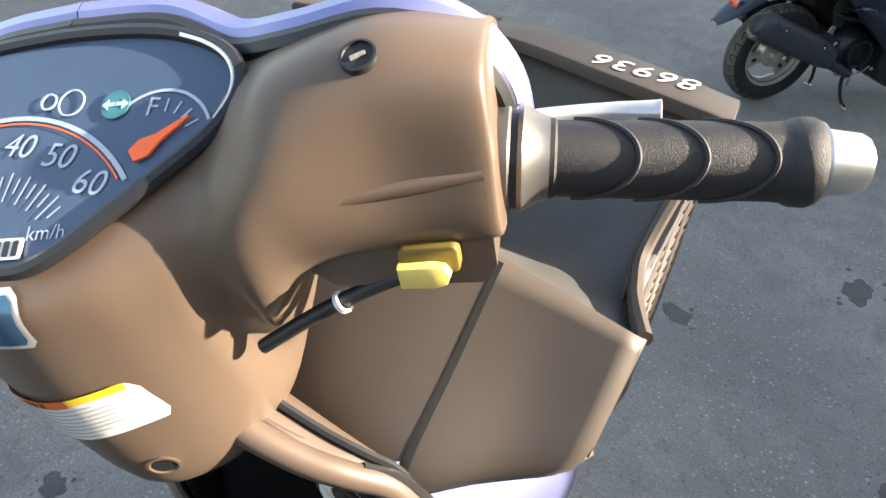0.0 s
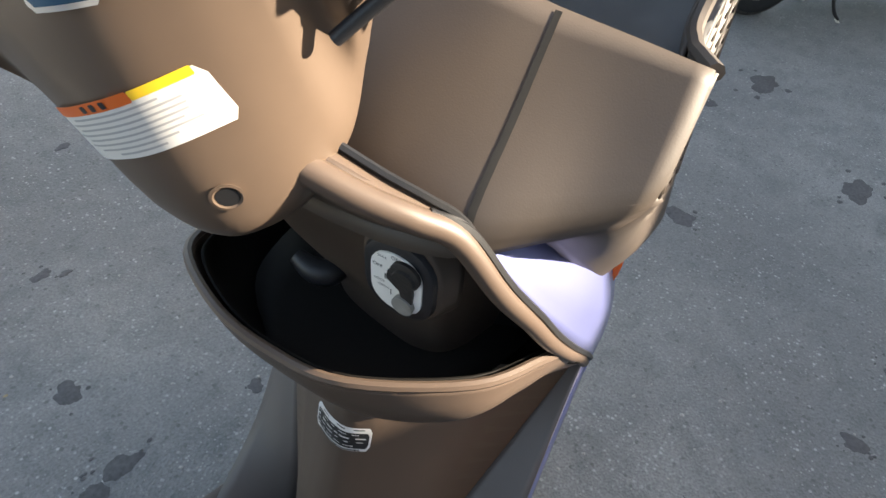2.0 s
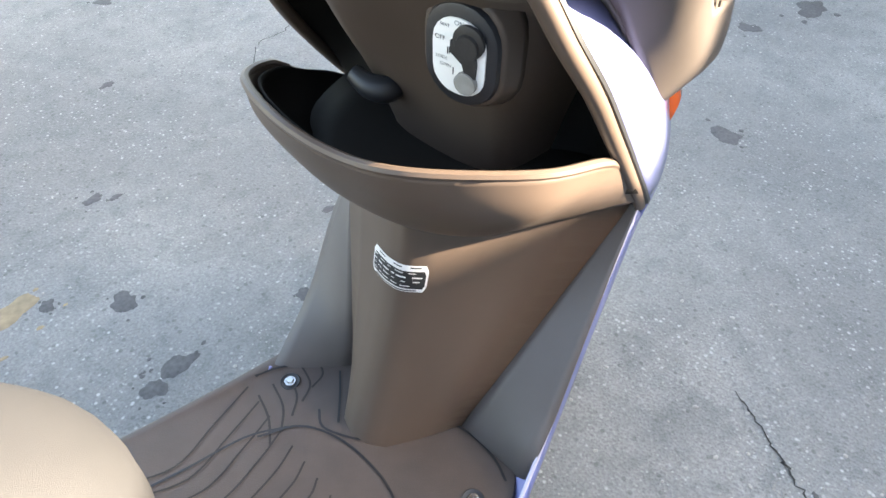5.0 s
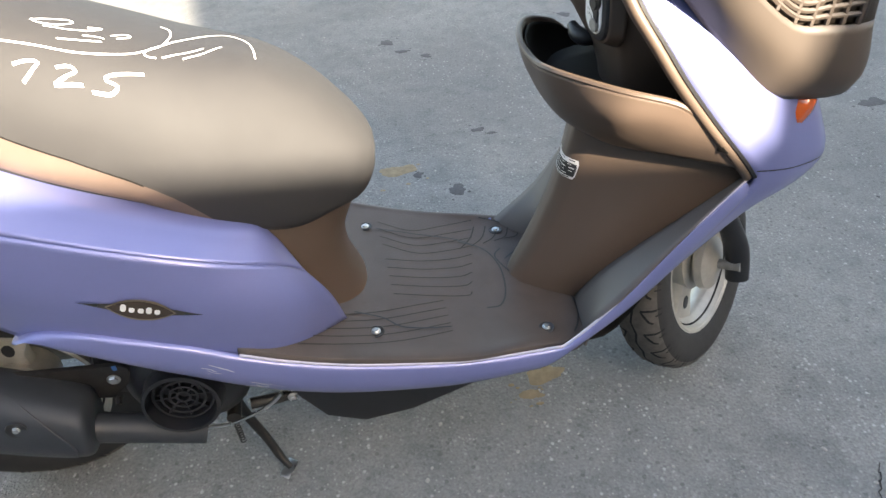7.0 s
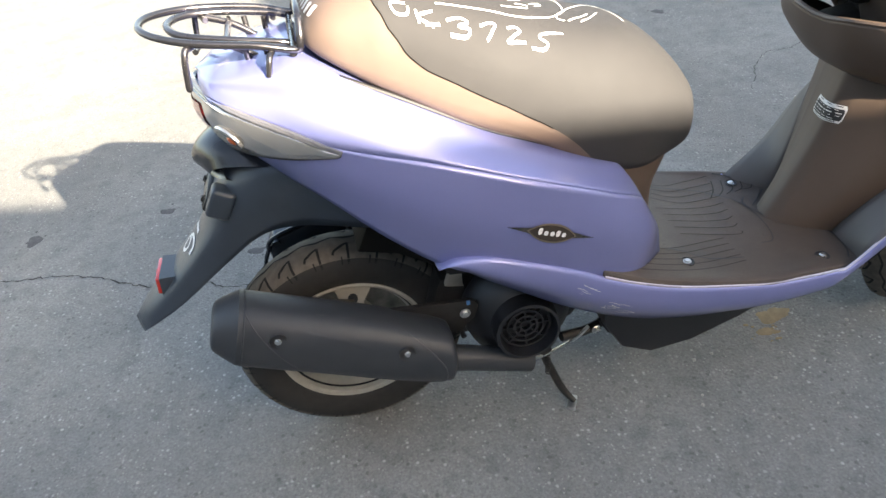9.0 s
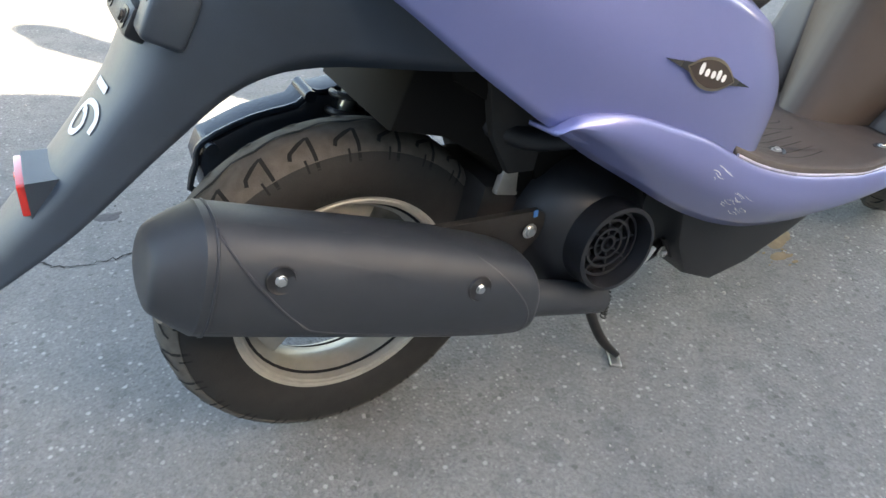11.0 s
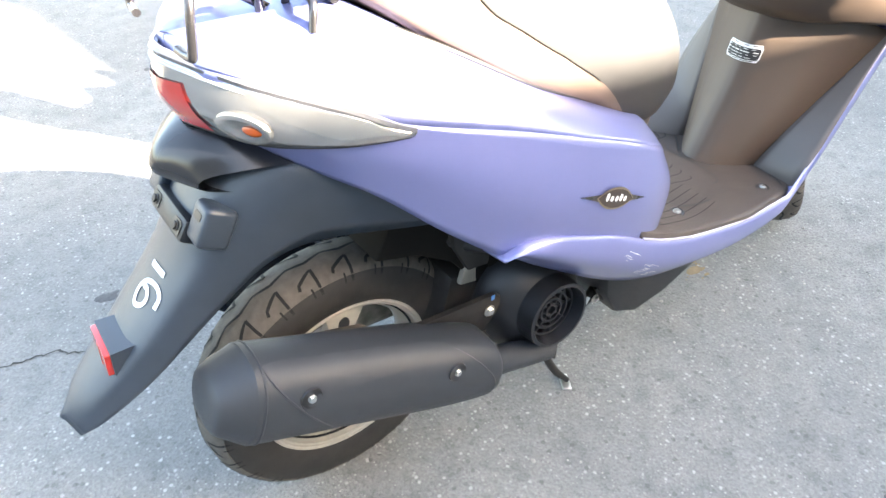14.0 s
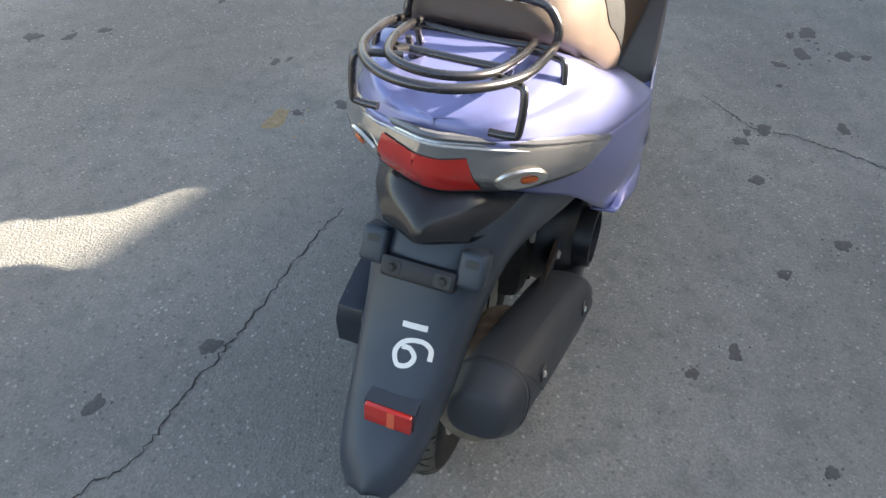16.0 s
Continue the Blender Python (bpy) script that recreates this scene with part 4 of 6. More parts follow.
# lilac front edge of the cover
for s in (1, -1):
    pts = [(0.02, 0.0, 0.092), (0.02, 0.045 * s, 0.089), (0.006, 0.08 * s, 0.078), (-0.004, 0.11 * s, 0.08), (-0.006, 0.15 * s, 0.084), (-0.004, 0.178 * s, 0.073), (0.0, 0.193 * s, 0.05), (0.005, 0.196 * s, 0.02)]
    part("lilac_edge", turned(tube([V(p[0] + 0.012, p[1], p[2] - 0.006) for p in pts], 0.0088, 8, 5)), LILAC, handlebar, "lilac front shell edge")
    part("edge_gap", turned(tube([V(p[0] + 0.002, p[1] * 0.985, p[2] - 0.008) for p in pts], 0.0058, 8, 5)), INK, handlebar)
    part("arm_ridge", turned(tube([(-0.05, 0.1 * s, 0.018), (-0.048, 0.125 * s, 0.022), (-0.044, 0.15 * s, 0.024), (-0.04, 0.186 * s, 0.026)], [0.0015, 0.0035, 0.004, 0.004], 10, 5)), BROWN_PAINT, handlebar)
    part("switch_housing", turned(prism([(0.1, -0.012), (0.115, -0.024), (0.18, -0.026), (0.186, -0.018), (0.186, 0.026), (0.12, 0.022)][::s], 0.05, Matrix(((0, 0, 1, -0.038), (s, 0, 0, 0), (0, 1, 0, 0), (0, 0, 0, 1))), 0.006)), BROWN_PAINT, handlebar, "brown switch housing")

# dial
DIAL_M = TURN @ Matrix.Translation((-0.031, 0, 0.047)) @ Matrix(((0, 0.79, -0.61, 0), (-1, 0, 0, 0), (0, 0.61, 0.79, 0), (0, 0, 0, 1)))
half = [(0.0, 0.056), (0.035, 0.054), (0.062, 0.048), (0.082, 0.037), (0.09, 0.022), (0.084, 0.004), (0.062, -0.016), (0.035, -0.036), (0.016, -0.05), (0.0, -0.054)]
half = [(p.x, p.y) for p in spline([V(x, y, 0) for x, y in half], 4)]
outline = half + [(-x, y) for x, y in half[-2:0:-1]]
dial = part("instrument_dial", prism(outline, 0.004, DIAL_M), DIAL, handlebar, "dark blue speedometer dial")
part("bezel", tube([DIAL_M @ V(x, y, 0.004) for x, y in outline[::3]], 0.0036, 8, 3, True), BLACK, dial, "glossy black bezel")
# Highlight on the bezel's right edge, modelled as a pale strip.
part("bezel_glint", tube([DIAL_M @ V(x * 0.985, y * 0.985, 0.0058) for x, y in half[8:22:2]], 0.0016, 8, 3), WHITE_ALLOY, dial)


def on_dial(x, y, rz=0, h=0.0046):
    return DIAL_M @ pose(x, y, h, 0, 0, rz)


def arc(cx, cy, r, a0, a1, w, mat, name, h=0.0046):
    c = [V(cx + r * math.cos(radians(a0 + (a1 - a0) * i / 20)), cy + r * math.sin(radians(a0 + (a1 - a0) * i / 20)), h) for i in range(21)]
    b = ribbon(c, w, 1)
    b.transform(DIAL_M)
    part(name, b, mat, dial)


SX, SY = -0.017, -0.0586
arc(SX, SY, 0.0745, 125, 33, 0.0022, DIAL_INK, "scale_arc")
arc(SX, SY, 0.072, 125, 35, 0.0009, NEEDLE, "scale_arc")
arc(0.0557, -0.003, 0.0245, 140, 20, 0.0014, DIAL_INK, "gauge_arc")
for i, t in enumerate(("20", "30", "40", "50", "60")):
    a = radians(124 - i * 20.6)
    part("figure", text_mesh(t, 0.0155, on_dial(SX + 0.061 * math.cos(a), SY + 0.061 * math.sin(a), -10), 0.2), DIAL_INK, dial)
for i in range(16):
    a = radians(124 - i * 5.5)
    r0, r1 = (0.036, 0.049) if i % 2 == 0 else (0.04, 0.047)
    b = ribbon([V(SX + r0 * math.cos(a), SY + r0 * math.sin(a), 0.0046), V(SX + r1 * math.cos(a), SY + r1 * math.sin(a), 0.0046)], 0.0008, 2)
    b.transform(DIAL_M)
    part("tick", b, DIAL_INK, dial)
part("figure", text_mesh("F", 0.0125, on_dial(0.0521, 0.0138, -8)), DIAL_INK, dial)
for i in range(4):
    a = radians(80 - 18 * i)
    b = ribbon([V(0.0557 + 0.0145 * math.cos(a), -0.003 + 0.0145 * math.sin(a), 0.0046), V(0.0557 + 0.0205 * math.cos(a), -0.003 + 0.0205 * math.sin(a), 0.0046)], 0.0008, 2)
    b.transform(DIAL_M)
    part("tick", b, DIAL_INK, dial)
part("fuel_needle", prism([(-0.01, -0.003), (-0.004, -0.0045), (0.003, -0.002), (0.018, -0.0005), (0.018, 0.0005), (0.003, 0.002), (-0.004, 0.0045), (-0.01, 0.003)], 0.0012, on_dial(0.0557, -0.003, 35, 0.005)), NEEDLE, dial, "orange fuel needle")
part("telltale", lathe([(0, 0), (0.0068, 0), (0.0068, 0.0004), (0, 0.0004)], on_dial(0.0345, 0.0171), 20), TEAL, dial)
part("telltale", lathe([(0.0058, 0), (0.0066, 0), (0.0066, 0.0004), (0.0058, 0.0004)], on_dial(0.0124, 0.0206), 20, closed=True), DIAL_INK, dial)
part("telltale", lathe([(0.0032, 0), (0.0042, 0), (0.0042, 0.0004), (0.0032, 0.0004)], on_dial(0.0009, 0.0223), 16, closed=True), DIAL_INK, dial)
for dx, s in ((-0.0033, 1), (0.0033, -1)):
    part("telltale_arrow", prism([(-0.003 * s, 0), (0, 0.0024), (0, 0.001), (0.003 * s, 0.001), (0.003 * s, -0.001), (0, -0.001), (0, -0.0024)], 0.0003, on_dial(0.0345 + dx, 0.0171, 0, 0.005)), DIAL_INK, dial)
part("odometer", prism(rounded(0.022, 0.009, 0.001), 0.0008, on_dial(-0.006, -0.0445)), WHITE_LABEL, dial)
for i in range(5):
    part("odometer_digit", prism(rounded(0.0026, 0.0065, 0.0004), 0.0003, on_dial(-0.0145 + 0.0042 * i, -0.0445, 0, 0.0055)), INK, dial)
part("unit", text_mesh("km/h", 0.009, on_dial(0.014, -0.0385, 0)), DIAL_INK, dial)

# maker's plate, drawn as a plain shape
b = plate(0.034, 0.026, 0.003, 8, 8)
b.transform(Matrix.Translation((-0.1, 0.018, -0.004)) @ Matrix(((0, 0, -1, 0), (-1, 0, 0, 0), (0, 1, 0, 0), (0, 0, 0, 1))))
emblem = part("badge_plate", on_head(b, lift=0.001), WHITE_ALLOY, handlebar, "small silver and blue badge")
b = plate(0.029, 0.021, 0.002, 8, 8)
b.transform(Matrix.Translation((-0.1, 0.018, -0.004)) @ Matrix(((0, 0, -1, 0), (-1, 0, 0, 0), (0, 1, 0, 0), (0, 0, 0, 1))))
part("badge_field", on_head(b, lift=0.0016), material("badge_blue", (0.05, 0.13, 0.22), 0.2, 0.5), emblem)
b = prism([(-0.008, -0.006), (0.003, -0.007), (0.009, 0.006), (0.002, 0.003), (-0.004, 0.002)], 0.0002)
b.transform(Matrix.Translation((-0.1, 0.018, -0.004)) @ Matrix(((0, 0, -1, 0), (-1, 0, 0, 0), (0, 1, 0, 0), (0, 0, 0, 1))))
part("badge_mark", on_head(b, lift=0.0022), WHITE_ALLOY, emblem)

# warning label with an orange band and unreadable lines
LBL = Matrix.Translation((-0.12, 0.022, -0.071)) @ Matrix(((0, 0, -1, 0), (-1, 0, 0, 0), (0, 1, 0, 0), (0, 0, 0, 1))) @ Matrix.Rotation(radians(11), 4, "Z")


def label_piece(name, w, h, x, y, mat, parent, lift):
    b = plate(w, h, min(w, h) * 0.12, 14, 6)
    b.transform(LBL @ Matrix.Translation((x, y, 0)))
    return part(name, on_head(b, lift=lift), mat, parent)


warning = label_piece("warning_label", 0.092, 0.03, 0, 0, WHITE_LABEL, handlebar, 0.0006)
label_piece("label_band", 0.056, 0.0055, -0.0165, 0.0135, ORANGE_INK, warning, 0.001)
label_piece("label_band", 0.03, 0.0045, 0.0265, 0.0137, YELLOW_INK, warning, 0.001)
for x in (-0.018, -0.011, -0.004):
    label_piece("label_mark", 0.0035, 0.0035, x, 0.0135, INK, warning, 0.0013)
for i in range(8):
    label_piece("label_line", (0.055, 0.07, 0.066, 0.072, 0.06, 0.07, 0.05, 0.03)[i], 0.0011, -0.006 + 0.002 * (i % 3), 0.0085 - i * 0.0029, material("pale_ink", (0.42, 0.42, 0.42), 0.5) if i == 0 else bpy.data.materials["pale_ink"], warning, 0.001)

# screws in the cover
for y, u in ((0.0, -0.119),):
    hit, n, _, _ = head_tree.ray_cast(V(-0.2, y, u), V(1, 0, 0))
    m = TURN @ frame_of(hit, n if n.x < 0 else -n)
    part("screw_well", lathe([(0.0085, 0.0), (0.0092, 0.0012), (0.0075, 0.0014), (0.0062, 0.0006), (0.0062, 0.0003), (0, 0.0003)], m, 24), BROWN_PAINT, handlebar)
    part("well_floor", lathe([(0, 0.0006), (0.006, 0.0006), (0.006, 0.0009), (0, 0.0009)], m, 20), INK, handlebar)
hit, n, _, _ = head_tree.ray_cast(V(-0.2, -0.147, 0.0725), V(1, 0, 0))
n = n if n.x < 0 else -n
m = TURN @ frame_of(hit, n)
cover_screw = part("cover_screw", lathe([(0, 0.0005), (0.0058, 0.0005), (0.006, 0.001), (0.006, 0.0016), (0.007, 0.0014), (0.0072, -0.001), (0, -0.001)], m, 24), INK, handlebar, "black recessed cover screw")
part("screw_cross", block((0.006, 0.0016, 0.0012), m @ pose(0, 0, 0.0008, 0, 0, 20)), ENGINE, cover_screw)

# yellow starter button
SW = TURN @ Matrix.Translation((-0.046, -0.158, -0.011)) @ Matrix(((0, 0, -1, 0), (-1, 0, 0, 0), (0, 1, 0, 0), (0, 0, 0, 1)))
starter = part("starter_switch", prism(rounded(0.025, 0.013, 0.003), 0.007, SW @ pose(0.002, 0.003, -0.006), 0.0015), material("dark_yellow_plastic", (0.14, 0.1, 0.02), 0.45), handlebar, "yellow starter button")
part("button", prism([(-0.0105, -0.005), (0.004, -0.0055), (0.009, -0.004), (0.011, 0.0), (0.009, 0.004), (0.004, 0.0053), (-0.0105, 0.005)], 0.008, SW @ pose(0, -0.002, -0.002), 0.0015), YELLOW, starter, "bright yellow push button")

for s in (-1, 1):
    B = Matrix.Translation((0.0, 0.19 * s, 0.0125)) @ Matrix.Rotation(radians(96.5 if s < 0 else -96.5), 4, "X") @ Matrix.Translation((0, 0, -0.19))
    part("grip", turned(lathe([(0.012, 0.205), (0.0172, 0.206), (0.0172, 0.211), (0.0162, 0.212), (0.0166, 0.25), (0.0163, 0.298), (0.0166, 0.303), (0.0182, 0.306), (0.0184, 0.312), (0.0174, 0.3145), (0.012, 0.3145)], B, 40)), GRIP, handlebar, "black rubber grip with swept ribs")
    for k in range(3):
        y0 = 0.214 + 0.026 * k
        pts = []
        for i in range(25):
            a = radians(152 + 88 * (i / 12 - 1))
            pts.append(B @ V(0.0165 * math.cos(a), 0.0165 * math.sin(a), y0 + 0.03 * math.cos((a - radians(152)) * 0.95) ** 0.8))
        part("grip_rib", turned(tube(pts, 0.0013, 6, 2)), GRIP, handlebar)
    part("grip_collar", turned(lathe([(0.012, 0.186), (0.0235, 0.186), (0.0242, 0.188), (0.0242, 0.192), (0.023, 0.193)], B, 32)), COLLAR, handlebar, "grey metal collar")
    part("collar_gap", turned(lathe([(0.012, 0.1925), (0.0222, 0.1925), (0.0222, 0.1965), (0.012, 0.1965)], B, 32)), INK, handlebar)
    part("throttle_flange", turned(lathe([(0.012, 0.196), (0.0228, 0.196), (0.0235, 0.198), (0.0212, 0.201), (0.0185, 0.206), (0.0178, 0.209), (0.012, 0.209)], B, 32)), COLLAR, handlebar, "silver throttle flange")
    part("bar_end", turned(lathe([(0.008, 0.3145), (0.0165, 0.3145), (0.0167, 0.316), (0.014, 0.3165), (0.0138, 0.319), (0.0122, 0.331), (0.0108, 0.3335), (0.0, 0.3335)], B, 28)), STEEL, handlebar, "polished alloy bar end")
    part("brake_lever", turned(tube([(0.04, 0.165 * s, 0.01), (0.06, 0.2 * s, 0.005), (0.066, 0.235 * s, 0.002), (0.064, 0.258 * s, 0.0), (0.063, 0.264 * s, 0.0)], [0.0048, 0.0045, 0.005, 0.0066, 0.0068], 12)), WHITE_ALLOY, handlebar, "polished alloy brake lever")

# brake cable with a clip
cable = part("cable", tube([TURN @ V(-0.034, -0.16, -0.018), TURN @ V(-0.036, -0.13, -0.027), TURN @ V(-0.038, -0.1, -0.04), TURN @ V(-0.04, -0.07, -0.056)], 0.0038, 10, 6), BLACK, handlebar, "black cable sheath")
c0 = TURN @ V(-0.0375, -0.115, -0.0332)
part("cable_clip", lathe([(0.0042, -0.0012), (0.0056, -0.0012), (0.0056, 0.0012), (0.0042, 0.0012)], frame_of(c0, TURN_R.to_3x3() @ V(0.06, 0.8, -0.45)), 16, closed=True), WHITE_LABEL, cable)

# ---- ignition lock, hook, plates ----
KM = frame_of(own((0.913, -0.061, 0.717)), (-1, -0.06, -0.1)) @ Matrix.Scale(0.93, 4) @ Matrix.Rotation(radians(-3), 4, "Z")
lock = part("ignition_lock", prism(rounded(0.062, 0.084, 0.03), 0.016, KM @ pose(0, 0, -0.012), 0.005), BLACK, scooter, "ignition lock with white plate in black surround")
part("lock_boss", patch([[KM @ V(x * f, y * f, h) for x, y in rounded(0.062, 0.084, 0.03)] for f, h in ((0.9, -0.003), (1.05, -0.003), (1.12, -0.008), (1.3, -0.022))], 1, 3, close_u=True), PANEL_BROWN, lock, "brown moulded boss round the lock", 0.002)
part("lock_plate", prism(rounded(0.044, 0.062, 0.02), 0.002, KM @ pose(0, 0, 0.0035), 0.0005), WHITE_LABEL, lock, "white lettered lock plate")
part("lock_ring", lathe([(0.0, 0), (0.0125, 0), (0.0125, 0.003), (0.0105, 0.0038), (0.0, 0.003)], KM @ pose(0.009, 0.017, 0.0055), 24), IRON, lock)
part("key_slot", lathe([(0.0, 0), (0.0105, 0), (0.009, 0.006), (0, 0.006)], KM @ pose(0.009, 0.014, 0.0055), 20), IRON, lock)
part("shutter", prism([(-0.009, 0.01), (0.01, 0.014), (0.013, -0.004), (0.012, -0.02), (0.006, -0.021), (0.001, -0.006), (-0.009, 0.001)], 0.003, KM @ pose(0.003, 0.004, 0.0055), 0.001), IRON, lock, "dark key shutter")
part("magnet_key_hole", lathe([(0.0, 0), (0.009, 0), (0.009, 0.0045), (0.007, 0.005), (0.0, 0.004)], KM @ pose(0.008, -0.017, 0.0055), 20), ENGINE, lock, "steel shutter lock")
for t, x, y, sz in (("ON", 0.0, 0.0275, 0.005), ("SEAT", -0.0115, 0.0235, 0.0036), ("OFF", -0.0155, 0.0125, 0.005), ("LOCK", -0.014, -0.003, 0.0037), ("OPEN", -0.0105, -0.0085, 0.0037)):
    part("lettering", text_mesh(t, sz, KM @ pose(x, y, 0.0058)), INK, lock)
for x, y in ((-0.009, 0.004), (-0.0075, 0.0045), (-0.004, -0.0115)):
    part("lettering", prism(rounded(0.0008, 0.006, 0.0003), 0.0002, KM @ pose(x, y, 0.0057)), INK, lock)
hook_at = panel_tree.ray_cast(V(0.7, 0.03, 0.648), V(1, 0, 0))[0] + V(-0.004, 0, 0)
part("bag_hook", tube([hook_at + V(0.02, -0.012, -0.004), hook_at + V(-0.006, -0.012, -0.003), hook_at + V(-0.014, 0.0, 0.0), hook_at + V(-0.015, 0.016, 0.007)], [0.011, 0.012, 0.011, 0.007], 12), BLACK, scooter, "small black bag hook")


def shield_plate(name, w, h, y, z, mat, parent, lift, x0=0.0):
    b = plate(w, h, min(w, h) * 0.08, 12, 5)
    b.transform(Matrix.Translation((0.7, y, z)) @ Matrix(((0, 0, -1, 0), (-1, 0, 0, 0), (0, 1, 0, 0), (0, 0, 0, 1))) @ Matrix.Translation((x0, 0, 0)))
    return part(name, drape(b, shield_tree, (1, 0, -0.0), lift + 0.0023, 0.3), mat, parent)


py, pz = -0.006, 0.462
data_plate = shield_plate("data_plate", 0.062, 0.031, py, pz, WHITE_LABEL, leg_shield, 0.0006)
shield_plate("plate_field", 0.0585, 0.0205, py, pz - 0.0015, INK, data_plate, 0.0009)
rnd = random.Random(21)
for k in range(4):
    x = -0.028
    while x < 0.022:
        w = rnd.uniform(0.003, 0.009)
        shield_plate("plate_line", w, 0.0009 + 0.0007 * (k == 1), py, pz + 0.0065 - 0.005 * k, WHITE_LABEL, data_plate, 0.0012, x + w / 2)
        x += w + rnd.uniform(0.0015, 0.007)
for x in (-0.016, 0.004, 0.02):
    shield_plate("plate_line", 0.009, 0.0014, py, pz + 0.0132, INK, data_plate, 0.0012, x)
shield_plate("plate_line", 0.046, 0.0014, py, pz - 0.0135, INK, data_plate, 0.0012)
part("mould_mark", lathe([(0, 0.0), (0.0045, 0.0), (0.004, 0.0006), (0, 0.0006)], frame_of(V(0.853, 0.01, 0.292), (-0.9, 0, 0.4)), 16), BASKET, leg_shield)

# dark joint in the basket's back
gap = [own(p) for p in ((1.035, -0.09, 0.885), (1.026, -0.0905, 0.879), (1.0, -0.0945, 0.858), (0.965, -0.1, 0.83), (0.93, -0.1045, 0.8), (0.916, -0.1065, 0.787))]
part("panel_gap", drape(ribbon(gap, 0.0046, 8), rear_tree, (0.6, 0, -1), 0.003, 0.1), GROOVE, basket_back, "dark joint between the basket's panels")


def wheel(centre, turn, label, spin, grooves=True):
    """Tyre, rim with three broad spokes, hub."""
    m = Matrix.Translation(centre) @ turn @ Matrix.Rotation(radians(90), 4, "X") @ Matrix.Scale(0.98, 4)
    w = thing("wheel", label, "")
    w.parent = scooter
    tyre = [(0.13, -0.03), (0.136, -0.037), (0.15, -0.041), (0.168, -0.043), (0.184, -0.042), (0.197, -0.034), (0.2045, -0.02), (0.207, 0.0), (0.2045, 0.02), (0.197, 0.034), (0.184, 0.042), (0.168, 0.043), (0.15, 0.041), (0.136, 0.037), (0.13, 0.03)]
    tyre_part = part("tyre", lathe(tyre, m, 96, closed=True), RUBBER, w, "worn black rubber tyre")
    part("tread", lathe([(0.1905, -0.0395), (0.198, -0.0345), (0.2055, -0.0205), (0.208, 0.0), (0.2055, 0.0205), (0.198, 0.0345), (0.1905, 0.0395), (0.189, 0.035), (0.189, -0.035)], m, 96, closed=True), TREAD, tyre_part, "dusty tread")

    def at(a, y, lift=0.0009):
        """A point on the tread: angle, distance from the middle."""
        prof = [(0.0, 0.208), (0.0205, 0.2055), (0.0345, 0.198), (0.0395, 0.1905), (0.043, 0.18)]
        for (y0, r0), (y1, r1) in zip(prof, prof[1:]):
            if abs(y) <= y1:
                r = r0 + (r1 - r0) * (abs(y) - y0) / (y1 - y0)
                break
        r += lift
        return m @ V(r * math.cos(a), r * math.sin(a), y), (m.to_3x3() @ V(math.cos(a), math.sin(a), y * 12)).normalized()

    def groove(bm, keys, width):
        rows, pts = [], []
        for (a0, y0), (a1, y1) in zip(keys, keys[1:]):
            for i in range(6):
                f = i / 6
                pts.append((a0 + (a1 - a0) * f, y0 + (y1 - y0) * f))
        pts.append(keys[-1])
        for i, (a, y) in enumerate(pts):
            q0, q1 = pts[max(i - 1, 0)], pts[min(i + 1, len(pts) - 1)]
            da, dy = (q1[0] - q0[0]) * 0.2, q1[1] - q0[1]
            ln = math.hypot(da, dy) or 1
            sa, sy = -dy / ln * width / 2 / 0.2, da / ln * width / 2
            rows.append([at(a + sa, y + sy)[0], at(a - sa, y - sy)[0]])
        sheet(bm, rows)

    # Recessed grooves drawn as black strips on the tread.
    bm = bmesh.new()
    n = 26
    for i in range(n):
        a = 6.28319 * i / n
        st = 6.28319 / n
        groove(bm, [(a, 0.003), (a + st * 0.5, -0.003), (a + st, 0.003)], 0.004)
        for s in (1, -1):
            groove(bm, [(a, 0.0425 * s), (a, 0.016 * s)], 0.0042)
            groove(bm, [(a, 0.0165 * s), (a + st * 0.46, 0.028 * s), (a + st * 0.52, 0.034 * s)], 0.004)
            groove(bm, [(a + st * 0.24, 0.037 * s), (a + st * 0.24, 0.0425 * s)], 0.0026)
    tagged(part("tread_pattern", bm, GROOVE, tyre_part), kind="stuff")
    rim = [(0.137, -0.037), (0.1415, -0.034), (0.1395, -0.03), (0.13, -0.027), (0.128, -0.02), (0.119, -0.012), (0.118, 0.012), (0.128, 0.02), (0.13, 0.027), (0.1395, 0.03), (0.1415, 0.034), (0.137, 0.037), (0.126, 0.034), (0.123, 0.024), (0.113, 0.014), (0.111, 0.0), (0.113, -0.014), (0.123, -0.024), (0.126, -0.034)]
    rim_part = part("rim", lathe(rim, m, 72, closed=True), ALLOY, w, "grey-painted alloy rim")
    # Black rings put the shade of the rim's steps into colour.
    for s in (1, -1):
        part("rim_step", lathe([(0.1325, 0.0272 * s), (0.1345, 0.0288 * s), (0.1325, 0.0292 * s), (0.1305, 0.0276 * s)], m, 72, closed=True), GROOVE, rim_part)
        part("rim_lip", tube([m @ V(0.122 * math.cos(6.28319 * i / 48), 0.122 * math.sin(6.28319 * i / 48), 0.0245 * s) for i in range(48)], 0.0018, 8, 1, True), GROOVE, rim_part)
        part("rim_lip", tube([m @ V(0.131 * math.cos(6.28319 * i / 48), 0.131 * math.sin(6.28319 * i / 48), 0.0345 * s) for i in range(48)], 0.0022, 8, 1, True), ALLOY, rim_part)
    part("hub", lathe([(0.0, -0.05), (0.02, -0.05), (0.022, -0.04), (0.05, -0.032), (0.055, 0.02), (0.03, 0.03), (0.022, 0.05), (0.0, 0.05)], m, 32), ALLOY, rim_part)
